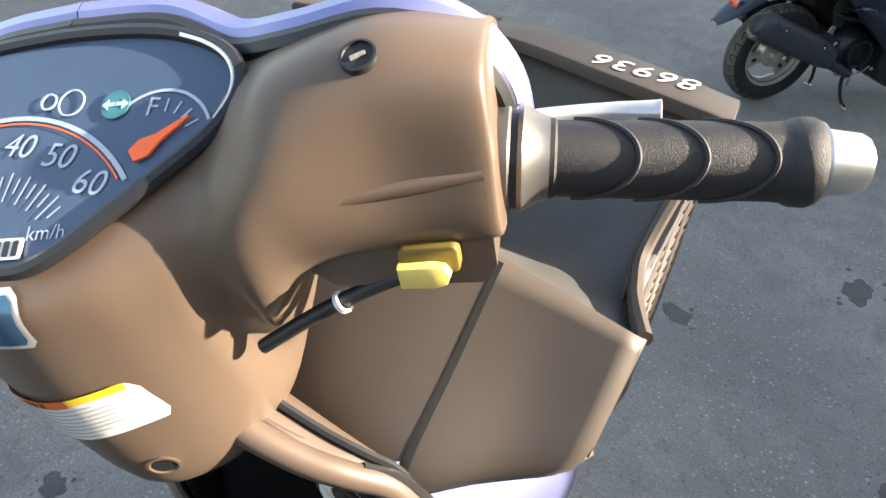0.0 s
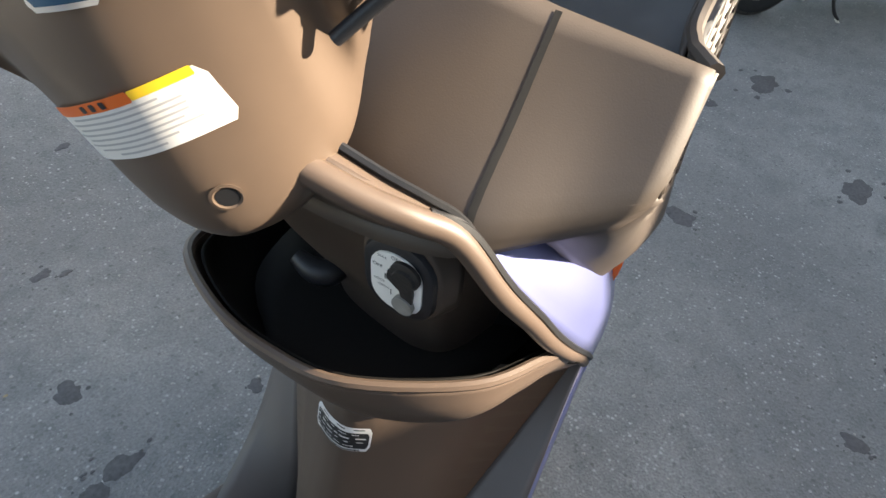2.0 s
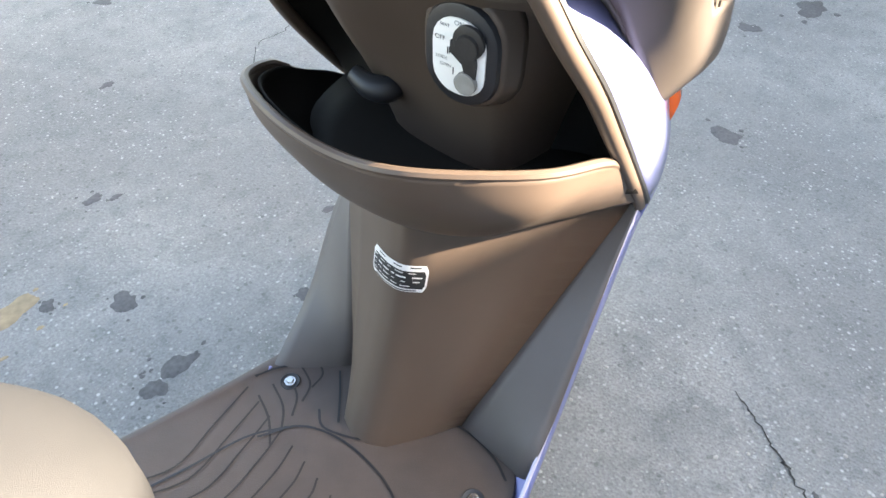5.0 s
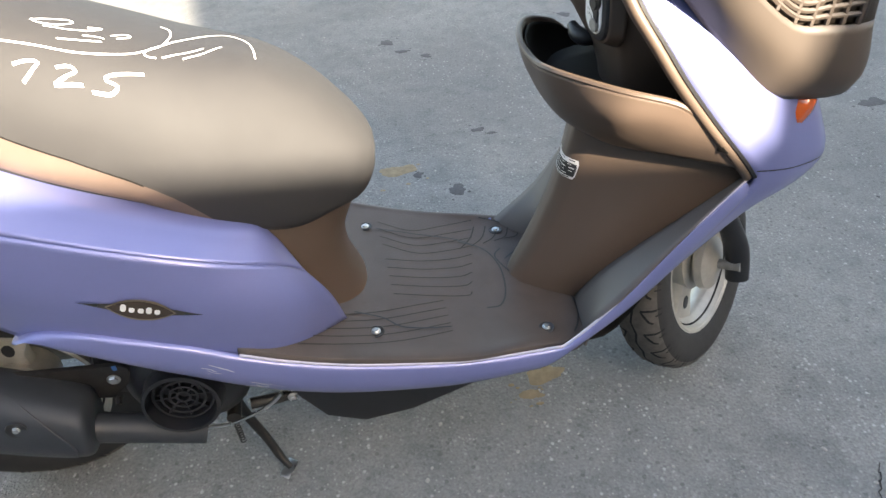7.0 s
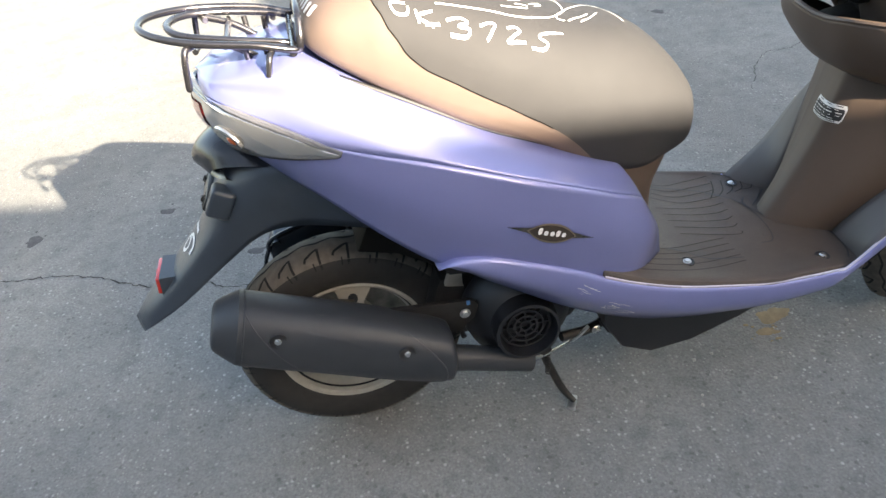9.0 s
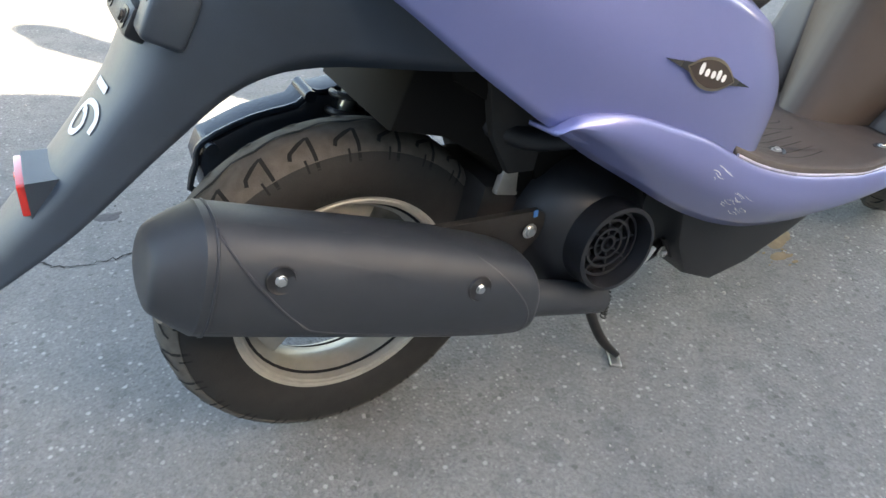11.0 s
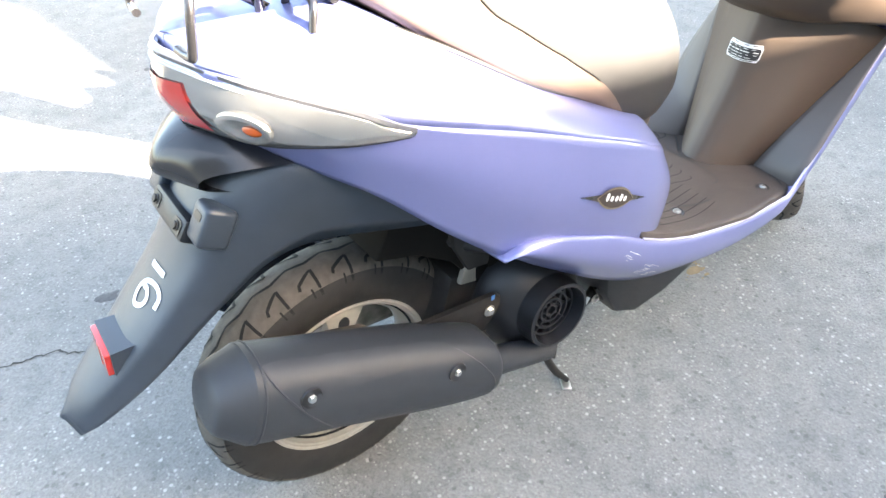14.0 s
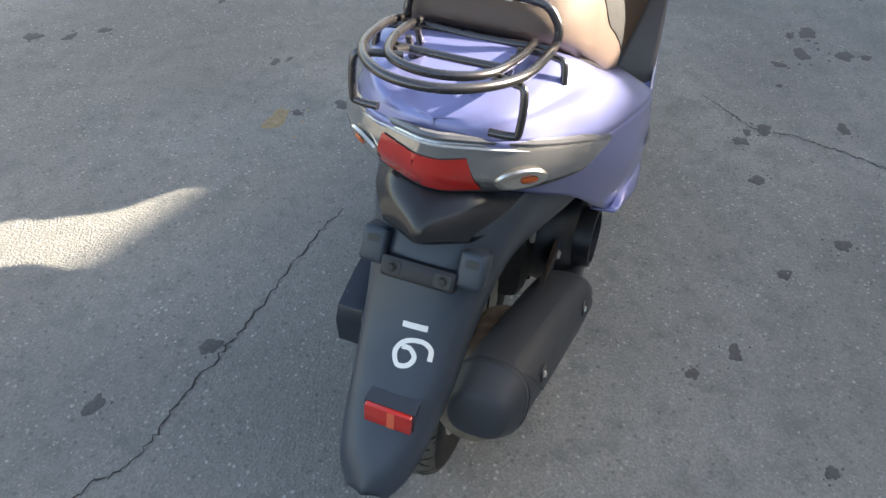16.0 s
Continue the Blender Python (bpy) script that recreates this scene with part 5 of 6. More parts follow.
    for i in range(3):
        mm = m @ Matrix.Rotation(6.28319 * i / 3 + spin, 4, "Z")
        b = prism([(0.04, -0.026), (0.07, -0.02), (0.114, -0.036), (0.114, 0.036), (0.07, 0.02), (0.04, 0.026)], 0.024, mm @ Matrix.Translation((0, 0, -0.012)), 0.004)
        part("spoke", b, ALLOY, rim_part)
        part("spoke_hollow", lathe([(0, 0), (0.009, 0), (0.009, 0.0255), (0, 0.0255)], mm @ Matrix.Translation((0.082, 0, -0.0127)) @ Matrix.Diagonal((1.4, 1, 1, 1)), 20), INK, rim_part)
    return w


FW = own((1.172, 0.022, 0))
FRONT_C = V(FW.x, FW.y, 0.208)
front_wheel = wheel(FRONT_C, Matrix.Rotation(radians(40), 4, AXIS), "front wheel with grey alloy rim and worn tyre", 2.2)
wheel((0.026, 0, 0.205), Matrix(), "rear wheel with grey alloy rim and worn tyre", 1.4)
# fork
FM = Matrix.Translation(FRONT_C) @ Matrix.Rotation(radians(40), 4, AXIS)
for s in (-1, 1):
    fork = part("fork_leg", tube([FM @ V(0.012, 0.088 * s, -0.03), FM @ V(0.012, 0.088 * s, 0.03), FM @ V(-0.03, 0.085 * s, 0.12), FM @ V(-0.12, 0.08 * s, 0.3)], [0.02, 0.021, 0.017, 0.016], 16, 5), BLACK, front_wheel, "black fork leg")
part("axle", tube([FM @ V(0, -0.1, 0), FM @ V(0, 0.1, 0)], 0.009, 14, 1), ENGINE, front_wheel)
part("brake_drum", lathe([(0.0, 0.03), (0.045, 0.032), (0.05, 0.038), (0.048, 0.05), (0.02, 0.058), (0.012, 0.062), (0, 0.062)], FM @ Matrix.Rotation(radians(90), 4, "X"), 28), ALLOY, front_wheel, "grey hub drum")

# ---- rear of the scooter ----
FENDER_ROWS = half_to_full([
    [(0.2, -0.16, 0.49), (0.2, -0.15, 0.53), (0.15, -0.06, 0.57), (0.15, -0.008, 0.57)],
    [(0.1, -0.13, 0.495), (0.1, -0.132, 0.56), (0.06, -0.07, 0.6), (0.06, -0.008, 0.6)],
    [(0.0, -0.1, 0.503), (-0.01, -0.108, 0.585), (-0.04, -0.07, 0.608), (-0.05, -0.01, 0.61)],
    [(-0.06, -0.088, 0.492), (-0.083, -0.087, 0.532), (-0.1, -0.06, 0.558), (-0.106, -0.01, 0.562)],
    [(-0.12, -0.081, 0.452), (-0.145, -0.074, 0.475), (-0.152, -0.05, 0.485), (-0.156, -0.012, 0.487)],
    [(-0.205, -0.075, 0.388), (-0.212, -0.066, 0.412), (-0.216, -0.045, 0.42), (-0.218, -0.012, 0.421)],
    [(-0.262, -0.064, 0.35), (-0.266, -0.054, 0.366), (-0.27, -0.04, 0.372), (-0.273, -0.012, 0.373)],
    [(-0.29, -0.045, 0.326), (-0.294, -0.038, 0.336), (-0.298, -0.028, 0.34), (-0.302, -0.012, 0.341)],
])
fender_tree = bvh(patch(FENDER_ROWS, 5, 5))
fender = part("rear_fender", patch(FENDER_ROWS, 5, 5), FENDER, scooter, "black plastic rear mudguard with white painted mark", 0.004)
BACK = V(-0.72, 0, 0.69)


def on_fender(bm, lift=0.0007):
    return drape(bm, fender_tree, -BACK, lift + 0.0022, 0.15)


def fender_frame(y, z):
    hit, n, _, _ = fender_tree.ray_cast(V(-0.6, y, z), V(1, 0, 0))
    n = n if n.x < 0 else -n
    return frame_of(hit, n)


def fender_stroke(keys, w):
    """A brush stroke: (sideways, up the slope)."""
    pts = [V(-0.187, 0, 0.454) + V(0, y, 0) + V(0.69, 0, 0.72) * h for y, h in keys]
    part("painted_mark", on_fender(ribbon(pts, w, 6, None, BACK)), CHALK, fender, "white painted number")


fender_stroke([(0.006, 0.0425), (-0.01, 0.043), (-0.0235, 0.0437)], 0.0072)
fender_stroke([(-0.0341, 0.008), (-0.0325, 0.021), (-0.021, 0.0277), (-0.0022, 0.0234), (0.0067, 0.0095), (0.0008, -0.0052), (-0.0117, -0.0027), (-0.0165, 0.0076), (-0.0095, 0.0165), (0.0, 0.0165)], 0.0058)
for y in (-0.058, 0.058):
    m = frame_of(V(-0.1, y, 0.55), (-0.86, 0, 0.5))
    br = part("plate_bracket", block((0.032, 0.044, 0.034), m @ pose(0, -0.004, 0.004), 0.006, 3), FENDER, fender, "black number-plate bracket with slot")
    part("bracket_slot", prism(rounded(0.015, 0.009, 0.003), 0.001, m @ pose(0, 0.004, 0.0206)), INK, br)
m = frame_of(V(-0.123, 0, 0.537), (-0.84, 0, 0.55))
bp = part("plate_mount", block((0.09, 0.026, 0.022), m @ pose(0, 0, 0.0), 0.005, 2), BLACK, fender, "black mounting strip")
for x in (-0.03, 0.03):
    part("mount_hollow", prism(rounded(0.02, 0.016, 0.004), 0.001, m @ pose(x, 0, 0.0108)), INK, bp)
    bolt("mount_bolt", m @ pose(x, 0.0, 0.0118), 0.0045, bp, IRON, washer=1.3)
m = fender_frame(0.0, 0.497)
part("fender_screw", lathe([(0, 0), (0.003, 0), (0.0025, 0.0015), (0, 0.0015)], m, 14), INK, fender)
RF = frame_of(V(-0.236, -0.008, 0.412), (-1, 0, 0.12))
housing = part("reflector_housing", patch([[RF @ V(x, y, 0) for x, y in ((-0.031, -0.015), (-0.031, 0.017), (0.031, 0.017), (0.031, -0.015))], [RF @ V(x, y, -0.03) for x, y in ((-0.029, -0.012), (-0.029, 0.018), (0.029, 0.018), (0.029, -0.012))], [RF @ V(x, y, -0.07) for x, y in ((-0.024, 0.0), (-0.024, 0.02), (0.024, 0.02), (0.024, 0.0))]], 1, 3, close_u=True, caps=True), FENDER, fender, "black reflector housing")
refl = part("reflector", prism(rounded(0.058, 0.029, 0.003), 0.006, RF @ pose(0, 0.001, 0), 0.0015), RED_LENS, housing, "red rear reflector")
part("reflector_bar", prism(rounded(0.009, 0.026, 0.001), 0.0006, RF @ pose(0.004, 0.001, 0.006)), material("red_lens_pale", (0.75, 0.12, 0.05), 0.12, 0.0, 0.05, 80, coat=1.0), refl)

visor = part("plate_lamp_visor", patch(half_to_full([
    [(-0.01, -0.1, 0.6), (-0.04, -0.06, 0.635), (-0.05, -0.01, 0.64)],
    [(-0.065, -0.09, 0.605), (-0.085, -0.06, 0.628), (-0.095, -0.01, 0.634)],
    [(-0.1, -0.07, 0.597), (-0.115, -0.045, 0.608), (-0.128, -0.01, 0.612)],
    [(-0.1, -0.066, 0.582), (-0.115, -0.04, 0.583), (-0.127, -0.01, 0.585)],
    [(-0.04, -0.09, 0.572), (-0.05, -0.06, 0.57), (-0.05, -0.01, 0.57)]]), 4, 4), BLACK, scooter, "glossy black visor over the number-plate lamp")
visor.data.materials[0] = material("visor_black", (0.02, 0.021, 0.024), 0.22, 0.0, 0.1, 30)

LIGHT = half_to_full([
    [(0.076, -0.166, 0.6355), (0.05, -0.159, 0.6475), (0.02, -0.148, 0.664), (-0.05, -0.106, 0.692), (-0.09, -0.04, 0.704), (-0.098, -0.01, 0.706)],
    [(0.074, -0.168, 0.6345), (0.046, -0.163, 0.639), (0.01, -0.153, 0.645), (-0.055, -0.109, 0.66), (-0.096, -0.04, 0.668), (-0.103, -0.01, 0.669)],
    [(0.072, -0.167, 0.6335), (0.04, -0.16, 0.6345), (0.0, -0.149, 0.638), (-0.047, -0.104, 0.635), (-0.084, -0.04, 0.638), (-0.091, -0.01, 0.639)],
])
light_tree = bvh(patch(LIGHT, 5, 4))
tail_light = part("tail_light", patch(LIGHT, 5, 4), CLEAR, scooter, "wide rear lamp with clear, amber and red lenses", 0.006)


def lamp_piece(name, y0, y1, za, zb, mat, label, lift=0.0012, slant=0.0):
    rows = []
    for j in range(7):
        z = za + (zb - za) * j / 6
        rows.append([V(-0.4, y0 + (y1 - y0) * i / 14 + slant * (j / 6 - 0.5) * (1 if i > 7 else -1), z) for i in range(15)])
    bm = bmesh.new()
    sheet(bm, rows)
    return part(name, drape(bm, light_tree, (1, 0, 0), lift + 0.0032, 0.5), mat, tail_light, label)


lamp_piece("stop_lens", -0.042, 0.062, 0.641, 0.684, RED_LENS, "red stop lens", 0.0016, -0.014)
for s in (1, -1):
    hit, n, _, _ = light_tree.ray_cast(V(-0.4, 0.086 * s, 0.653), V(1, 0, 0))
    n = n if n.x < 0 else -n
    m = frame_of(hit + n * 0.003, n) @ Matrix.Diagonal((1.3, 0.85, 1, 1))
    bowl = part("indicator_bowl", lathe([(0.0, 0.0006), (0.014, 0.001), (0.02, 0.0018), (0.0218, 0.0012), (0.0222, -0.002), (0, -0.002)], m, 32), LAMP_BOWL, tail_light, "silvered indicator bowl")
    part("indicator_bulb", lathe([(0.0, 0.004), (0.004, 0.0036), (0.0065, 0.0026), (0.0075, 0.0014), (0, 0.001)], m @ Matrix.Translation((-0.007 * s, 0, 0)), 24), AMBER, bowl, "amber bulb")
pts = [p + V(-0.003, 0, 0.0) for p in spline(LIGHT[0], 4)]
# Chrome strip with a white base: its bright reflection is in the colour.
part("lamp_strip", tube([p + (V(-0.002, 0, -0.007)) for p in pts[5:-5:2]], 0.0016, 8, 2), material("lamp_reflection_white", (0.55, 0.55, 0.55), 0.15, 0.0, 0.05, 60, coat=1.0), tail_light, "strip along the lamp, painted white for its reflection")
part("lamp_gap", tube([p + V(-0.002, 0, -0.001) for p in spline(LIGHT[2], 4)], 0.0022, 6, 1), INK, tail_light)
part("lamp_band", tube([p + V(0.003, 0, 0.0) for p in pts[::2]], 0.005, 8, 2), LAMP_BAND, tail_light, "smoked grey band along the top of the lamp")

# Muffler: a long tapered drum with rounded-square section
MU, d_ = [], V(0.945, 0.0, -0.327)
u_ = V(0.327, 0, 0.945)
for x, z, r, k in ((-0.174, 0.363, 0.02, 0.6), (-0.171, 0.362, 0.031, 0.74), (-0.162, 0.36, 0.039, 0.83), (-0.14, 0.354, 0.0545, 0.98), (-0.13, 0.351, 0.0565, 1.0), (-0.065, 0.329, 0.0565, 1.0), (0.035, 0.296, 0.056, 1.0), (0.105, 0.272, 0.054, 1.0), (0.14, 0.26, 0.052, 0.98), (0.162, 0.252, 0.05, 0.95), (0.174, 0.248, 0.046, 0.9), (0.179, 0.246, 0.036, 0.75)):
    row = []
    for i in range(28):
        a = 6.28319 * i / 28
        c, s = math.cos(a), math.sin(a)
        lean = V(-0.22, 0, 0) * math.sin(a) * max(0, x - 0.09) / 0.09 * r
        row.append(lean + V(x, -0.12 - 0.156 * x, z) + V(0, -1, 0) * math.copysign(abs(c) ** 0.72, c) * 0.05 * k + u_ * math.copysign(abs(s) ** 0.85, s) * r)
    MU.append(row)
mu_tree = bvh(patch(MU, 1, 4, close_u=True, caps=True))
muffler = part("muffler", patch(MU, 1, 4, close_u=True, caps=True), MUFFLER, scooter, "matt black muffler with bolted heat shield")
SH = [(-0.108, 0.41), (-0.06, 0.396), (0.05, 0.357), (0.09, 0.337), (0.13, 0.305), (0.158, 0.262), (0.158, 0.232), (0.14, 0.226), (0.05, 0.253), (-0.045, 0.289), (-0.066, 0.307), (-0.088, 0.345), (-0.108, 0.39)]
b = bmesh.new()
c = V(0.01, -0.3, 0.34)
out = []
for p in spline([V(x, -0.3, z) for x, z in SH], 5, True):
    f = 1.0
    while f > 0.5:
        hit, n, _, _ = mu_tree.ray_cast(c.lerp(p, f), V(0, 1, 0))
        if hit is not None and abs(n.y) > 0.25:
            break
        f -= 0.02
    out.append(c.lerp(p, f))
rows = [[c.lerp(p, f) for p in out] for f in (0.02, 0.25, 0.5, 0.7, 0.85, 0.95, 1.0)]
sheet(b, rows, True)
heat_shield = part("heat_shield", drape(b, mu_tree, (0, 1, 0), 0.0018, 0.3), MUFFLER, muffler, "black heat shield with fine ribbing")
edge = [mu_tree.ray_cast(p, V(0, 1, 0))[0] + V(0, -0.0012, 0) for p in out]
part("shield_edge", tube(edge[::2], 0.0014, 6, 2, True), material("worn_black_edge", (0.05, 0.052, 0.058), 0.5), heat_shield)
for x, z in ((-0.076, 0.357), (0.105, 0.298)):
    hit, n, _, _ = mu_tree.ray_cast(V(x, -0.4, z), V(0, 1, 0))
    m = frame_of(hit + V(0, -0.001, 0), (0.0, -1, 0.12))
    part("screw_recess", lathe([(0.0, 0.0012), (0.0105, 0.0012), (0.0125, 0.0022), (0.0135, 0.0), (0, 0)], m, 24), INK, heat_shield)
    bolt("shield_screw", m @ pose(0, 0, 0.0012), 0.0047, heat_shield, label="bright shield screw", washer=1.1)
ring = [V(p.x, -0.1 + (p.y + 0.1) * 1.003, p.z) for p in MU[4]]
part("end_seam", tube(ring, 0.0015, 6, 1, True), MUFFLER, muffler)
part("outlet_pipe", lathe([(0.0, 0), (0.024, 0.0), (0.022, 0.03), (0.0205, 0.17), (0.018, 0.17), (0.017, 0.12), (0, 0.12)], Matrix.Translation((0.155, -0.145, 0.236)) @ Matrix.Rotation(radians(111), 4, "Y"), 28), MUFFLER, muffler, "black pipe cover")
part("muffler_inner", lathe([(0.0, 0.0), (0.045, 0.0), (0.05, 0.01), (0.048, 0.2), (0.0, 0.2)], Matrix.Translation((-0.16, -0.082, 0.346)) @ Matrix.Rotation(radians(109), 4, "Y"), 28), material("rusty_steel", (0.2, 0.17, 0.14), 0.6, 0.5, 0.4, 60, stain=0.3), muffler, "bare rusty inner shell")
arm = part("muffler_arm", prism([(0.05, 0.336), (0.226, 0.313), (0.235, 0.305), (0.237, 0.282), (0.216, 0.264), (0.2, 0.25), (0.1, 0.28)], 0.008, Matrix(((1, 0, 0, 0), (0, 0, -1, -0.108), (0, 1, 0, 0), (0, 0, 0, 1))), 0.002), IRON, muffler, "black bracket plate")
bolt("arm_bolt", frame_of((0.213, -0.118, 0.291), (0, -1, 0.0)), 0.0068, arm, label="zinc bracket bolt", washer=1.35)
part("paint_dab", prism(rounded(0.006, 0.009, 0.001), 0.0008, frame_of((0.22, -0.1165, 0.311), (0, -1, 0))), material("blue_paint_dab", (0.04, 0.16, 0.42), 0.4), arm, "blue paint dab")
bolt("stud", frame_of((0.205, -0.115, 0.25), (0.1, -1, -0.3)), 0.0045, arm, IRON, tall=2.5)

# Engine with fan cover
engine = part("engine", block((0.2, 0.13, 0.13), pose(0.26, -0.01, 0.25, 0, 15, 0), 0.025), IRON, scooter, "dark engine block")
FAN = frame_of((0.308, -0.085, 0.258), (-0.05, -1, 0.1))
fan_cover = part("fan_cover", lathe([(0.0, -0.06), (0.092, -0.06), (0.095, 0.0), (0.09, 0.025), (0.066, 0.05), (0.056, 0.056), (0.053, 0.085), (0.048, 0.086), (0.046, 0.06), (0.045, 0.05), (0.0, 0.048)], FAN, 48), BLACK, engine, "black fan cover with round intake grille")
for r in (0.041, 0.03, 0.019, 0.009):
    part("grille_ring", lathe([(r - 0.0016, 0.06), (r + 0.0016, 0.06), (r + 0.0016, 0.068), (r - 0.0016, 0.068)], FAN, 32, closed=True), BLACK, fan_cover)
for i in range(8):
    mm = FAN @ Matrix.Rotation(6.28319 * i / 8, 4, "Z")
    part("grille_spoke", block((0.036, 0.0025, 0.007), mm @ pose(0.026, 0, 0.063)), BLACK, fan_cover)
part("cylinder_shroud", block((0.12, 0.16, 0.12), pose(0.37, -0.02, 0.26, 0, 10, 0), 0.025), BLACK, engine, "black cylinder shroud")
part("crankcase", block((0.36, 0.075, 0.13), pose(0.12, 0.095, 0.225, 0, 6, 0), 0.03), ENGINE, engine, "cast transmission case")
part("engine_plate", block((0.05, 0.01, 0.05), pose(0.222, -0.07, 0.336, 0, 20, 8), 0.004), ALLOY, engine, "bare aluminium flange")
part("hanger", tube([(0.38, -0.12, 0.185), (0.44, -0.11, 0.178), (0.5, -0.09, 0.185)], 0.009, 10, 4), IRON, engine)
for x, z, r in ((0.445, 0.185, 0.006), (0.5, 0.176, 0.008)):
    bolt("engine_bolt", frame_of((x, -0.122, z), (0.1, -1, 0)), r, engine, washer=1.4, tall=0.9)
part("lug", prism([(0.45, 0.2), (0.52, 0.195), (0.52, 0.15), (0.5, 0.145), (0.47, 0.165)], 0.006, Matrix(((1, 0, 0, 0), (0, 0, -1, -0.112), (0, 1, 0, 0), (0, 0, 0, 1))), 0.001), IRON, engine)
for i, pts in enumerate(([(0.17, -0.06, 0.41), (0.22, -0.09, 0.39), (0.3, -0.11, 0.385), (0.36, -0.1, 0.37)], [(0.18, -0.05, 0.44), (0.25, -0.1, 0.42), (0.33, -0.12, 0.4), (0.4, -0.1, 0.39)])):
    part("hose", tube(pts, (0.013, 0.008)[i], 10, 5), BLACK, engine, "black rubber hose")
# Added block, no known part: closes the gap over the engine in black.
part("inner_guard", prism([(0.1, 0.6), (0.36, 0.52), (0.4, 0.34), (0.25, 0.3), (0.232, 0.36), (0.19, 0.42), (0.13, 0.462)], 0.2, Matrix(((1, 0, 0, 0), (0, 0, -1, 0.118), (0, 1, 0, 0), (0, 0, 0, 1))), 0.012), DARK, scooter, "dark block added to fill the gap over the engine")
part("shroud_rim", tube([(0.27, -0.122, 0.162), (0.33, -0.124, 0.152), (0.375, -0.124, 0.162), (0.41, -0.124, 0.18), (0.43, -0.122, 0.197)], 0.0032, 8, 5), STEEL, engine, "bare metal lower edge of the engine shroud")
UC = [(0.44, 0.28), (0.455, 0.2), (0.49, 0.14), (0.55, 0.108), (0.63, 0.113), (0.72, 0.142), (0.81, 0.18), (0.83, 0.21), (0.8, 0.26)]
part("under_cover", prism(UC, 0.28, Matrix(((1, 0, 0, 0), (0, 0, -1, 0.14), (0, 1, 0, 0), (0, 0, 0, 1))), 0.008), BLACK, scooter, "black under-cover below the floorboard")
part("belly_pan", patch([[(x, -0.16, z), (x, 0, z - 0.02), (x, 0.16, z)] for x, z in ((0.45, 0.3), (0.6, 0.235), (0.8, 0.225), (0.9, 0.225), (0.96, 0.24), (1.03, 0.36))], 3, 3), DARK, scooter, "", 0.003)

arcs = [(r, radians(a)) for r, run in ((0.223, (-8, 10, 28, 46, 64, 80)), (0.3, (76, 60, 44, 28, 10, -4))) for a in run]
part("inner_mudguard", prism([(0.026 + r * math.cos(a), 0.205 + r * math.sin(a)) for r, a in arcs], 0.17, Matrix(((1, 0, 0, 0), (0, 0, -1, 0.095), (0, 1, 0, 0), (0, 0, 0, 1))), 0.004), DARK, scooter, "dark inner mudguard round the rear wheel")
part("mud_flap", prism([(0.165, 0.47), (0.215, 0.46), (0.245, 0.4), (0.235, 0.345), (0.2, 0.35), (0.175, 0.4)], 0.012, Matrix(((1, 0, 0, 0), (0, 0, -1, -0.075), (0, 1, 0, 0), (0, 0, 0, 1))), 0.003), material("dusty_flap", (0.03, 0.027, 0.025), 0.75, 0.0, 0.3, 30), scooter, "dusty black mud flap")

# Stand
stand = part("centre_stand", tube([(0.35, -0.125, 0.165), (0.35, 0.125, 0.165)], 0.011, 12, 1), IRON, scooter, "worn black centre stand")
for s in (1, -1):
    leg = part("stand_leg", tube([(0.352, 0.09 * s, 0.165), (0.362, 0.088 * s, 0.11), (0.378, 0.094 * s, 0.062), (0.392, 0.108 * s, 0.028), (0.408, 0.126 * s, 0.008)], [0.009, 0.008, 0.0075, 0.0075, 0.005], 10, 5), IRON, stand, "scratched stand leg")
    part("stand_foot", block((0.018, 0.036, 0.005), pose(0.404, 0.124 * s, 0.004, 0, 12, 30 * s), 0.002), STEEL, leg)
coil = [V(0.352 + 0.004 * math.cos(a * 0.9), -0.13 + 0.004 * math.sin(a * 0.9), 0.155 - 0.0009 * a) for a in range(0, 50)]
part("stand_spring", tube(coil, 0.0012, 6, 1), IRON, stand)

# Shock absorber and air cleaner on the far side
S0, S1 = V(0.058, 0.085, 0.3), V(0.123, 0.082, 0.49)
shock = part("shock_absorber", tube([S0, S1], 0.011, 14, 1), STEEL, scooter, "spring shock absorber")
ax_ = (S1 - S0).normalized()
sd, up_ = ax_.orthogonal().normalized(), None
up_ = ax_.cross(sd)
coil = [S0.lerp(S1, 0.06 + 0.88 * i / 130) + (sd * math.cos(i * 0.42) + up_ * math.sin(i * 0.42)) * 0.021 for i in range(131)]
part("spring", tube(coil, 0.0042, 8, 1), BLACK, shock, "black coil spring")
AB = Matrix(((1, 0, 0, 0), (0, 0, -1, 0.142), (0, 1, 0, 0), (0, 0, 0, 1)))
abo = [(-0.085, 0.3), (-0.087, 0.345), (-0.075, 0.367), (-0.02, 0.384), (0.032, 0.389), (0.048, 0.403), (0.066, 0.399), (0.15, 0.408), (0.18, 0.39), (0.18, 0.3), (0.1, 0.26)]
airbox = part("air_cleaner", prism(abo, 0.05, AB, 0.012), AIRBOX, scooter, "black air cleaner box with ribs")
out = spline([V(x, 0.105, z) for x, z in abo], 3, True)
part("airbox_flange", tube([V(p.x, 0.1, p.z) for p in out], 0.004, 8, 1, True), AIRBOX, airbox)
for x, z in ((-0.07, 0.36), (0.046, 0.4)):
    part("airbox_lug", tube([(x, 0.088, z), (x, 0.13, z + 0.002)], 0.0075, 12, 1), AIRBOX, airbox)

# Rack: double loop, raised front hoop, hooks and struts
Z = 0.776


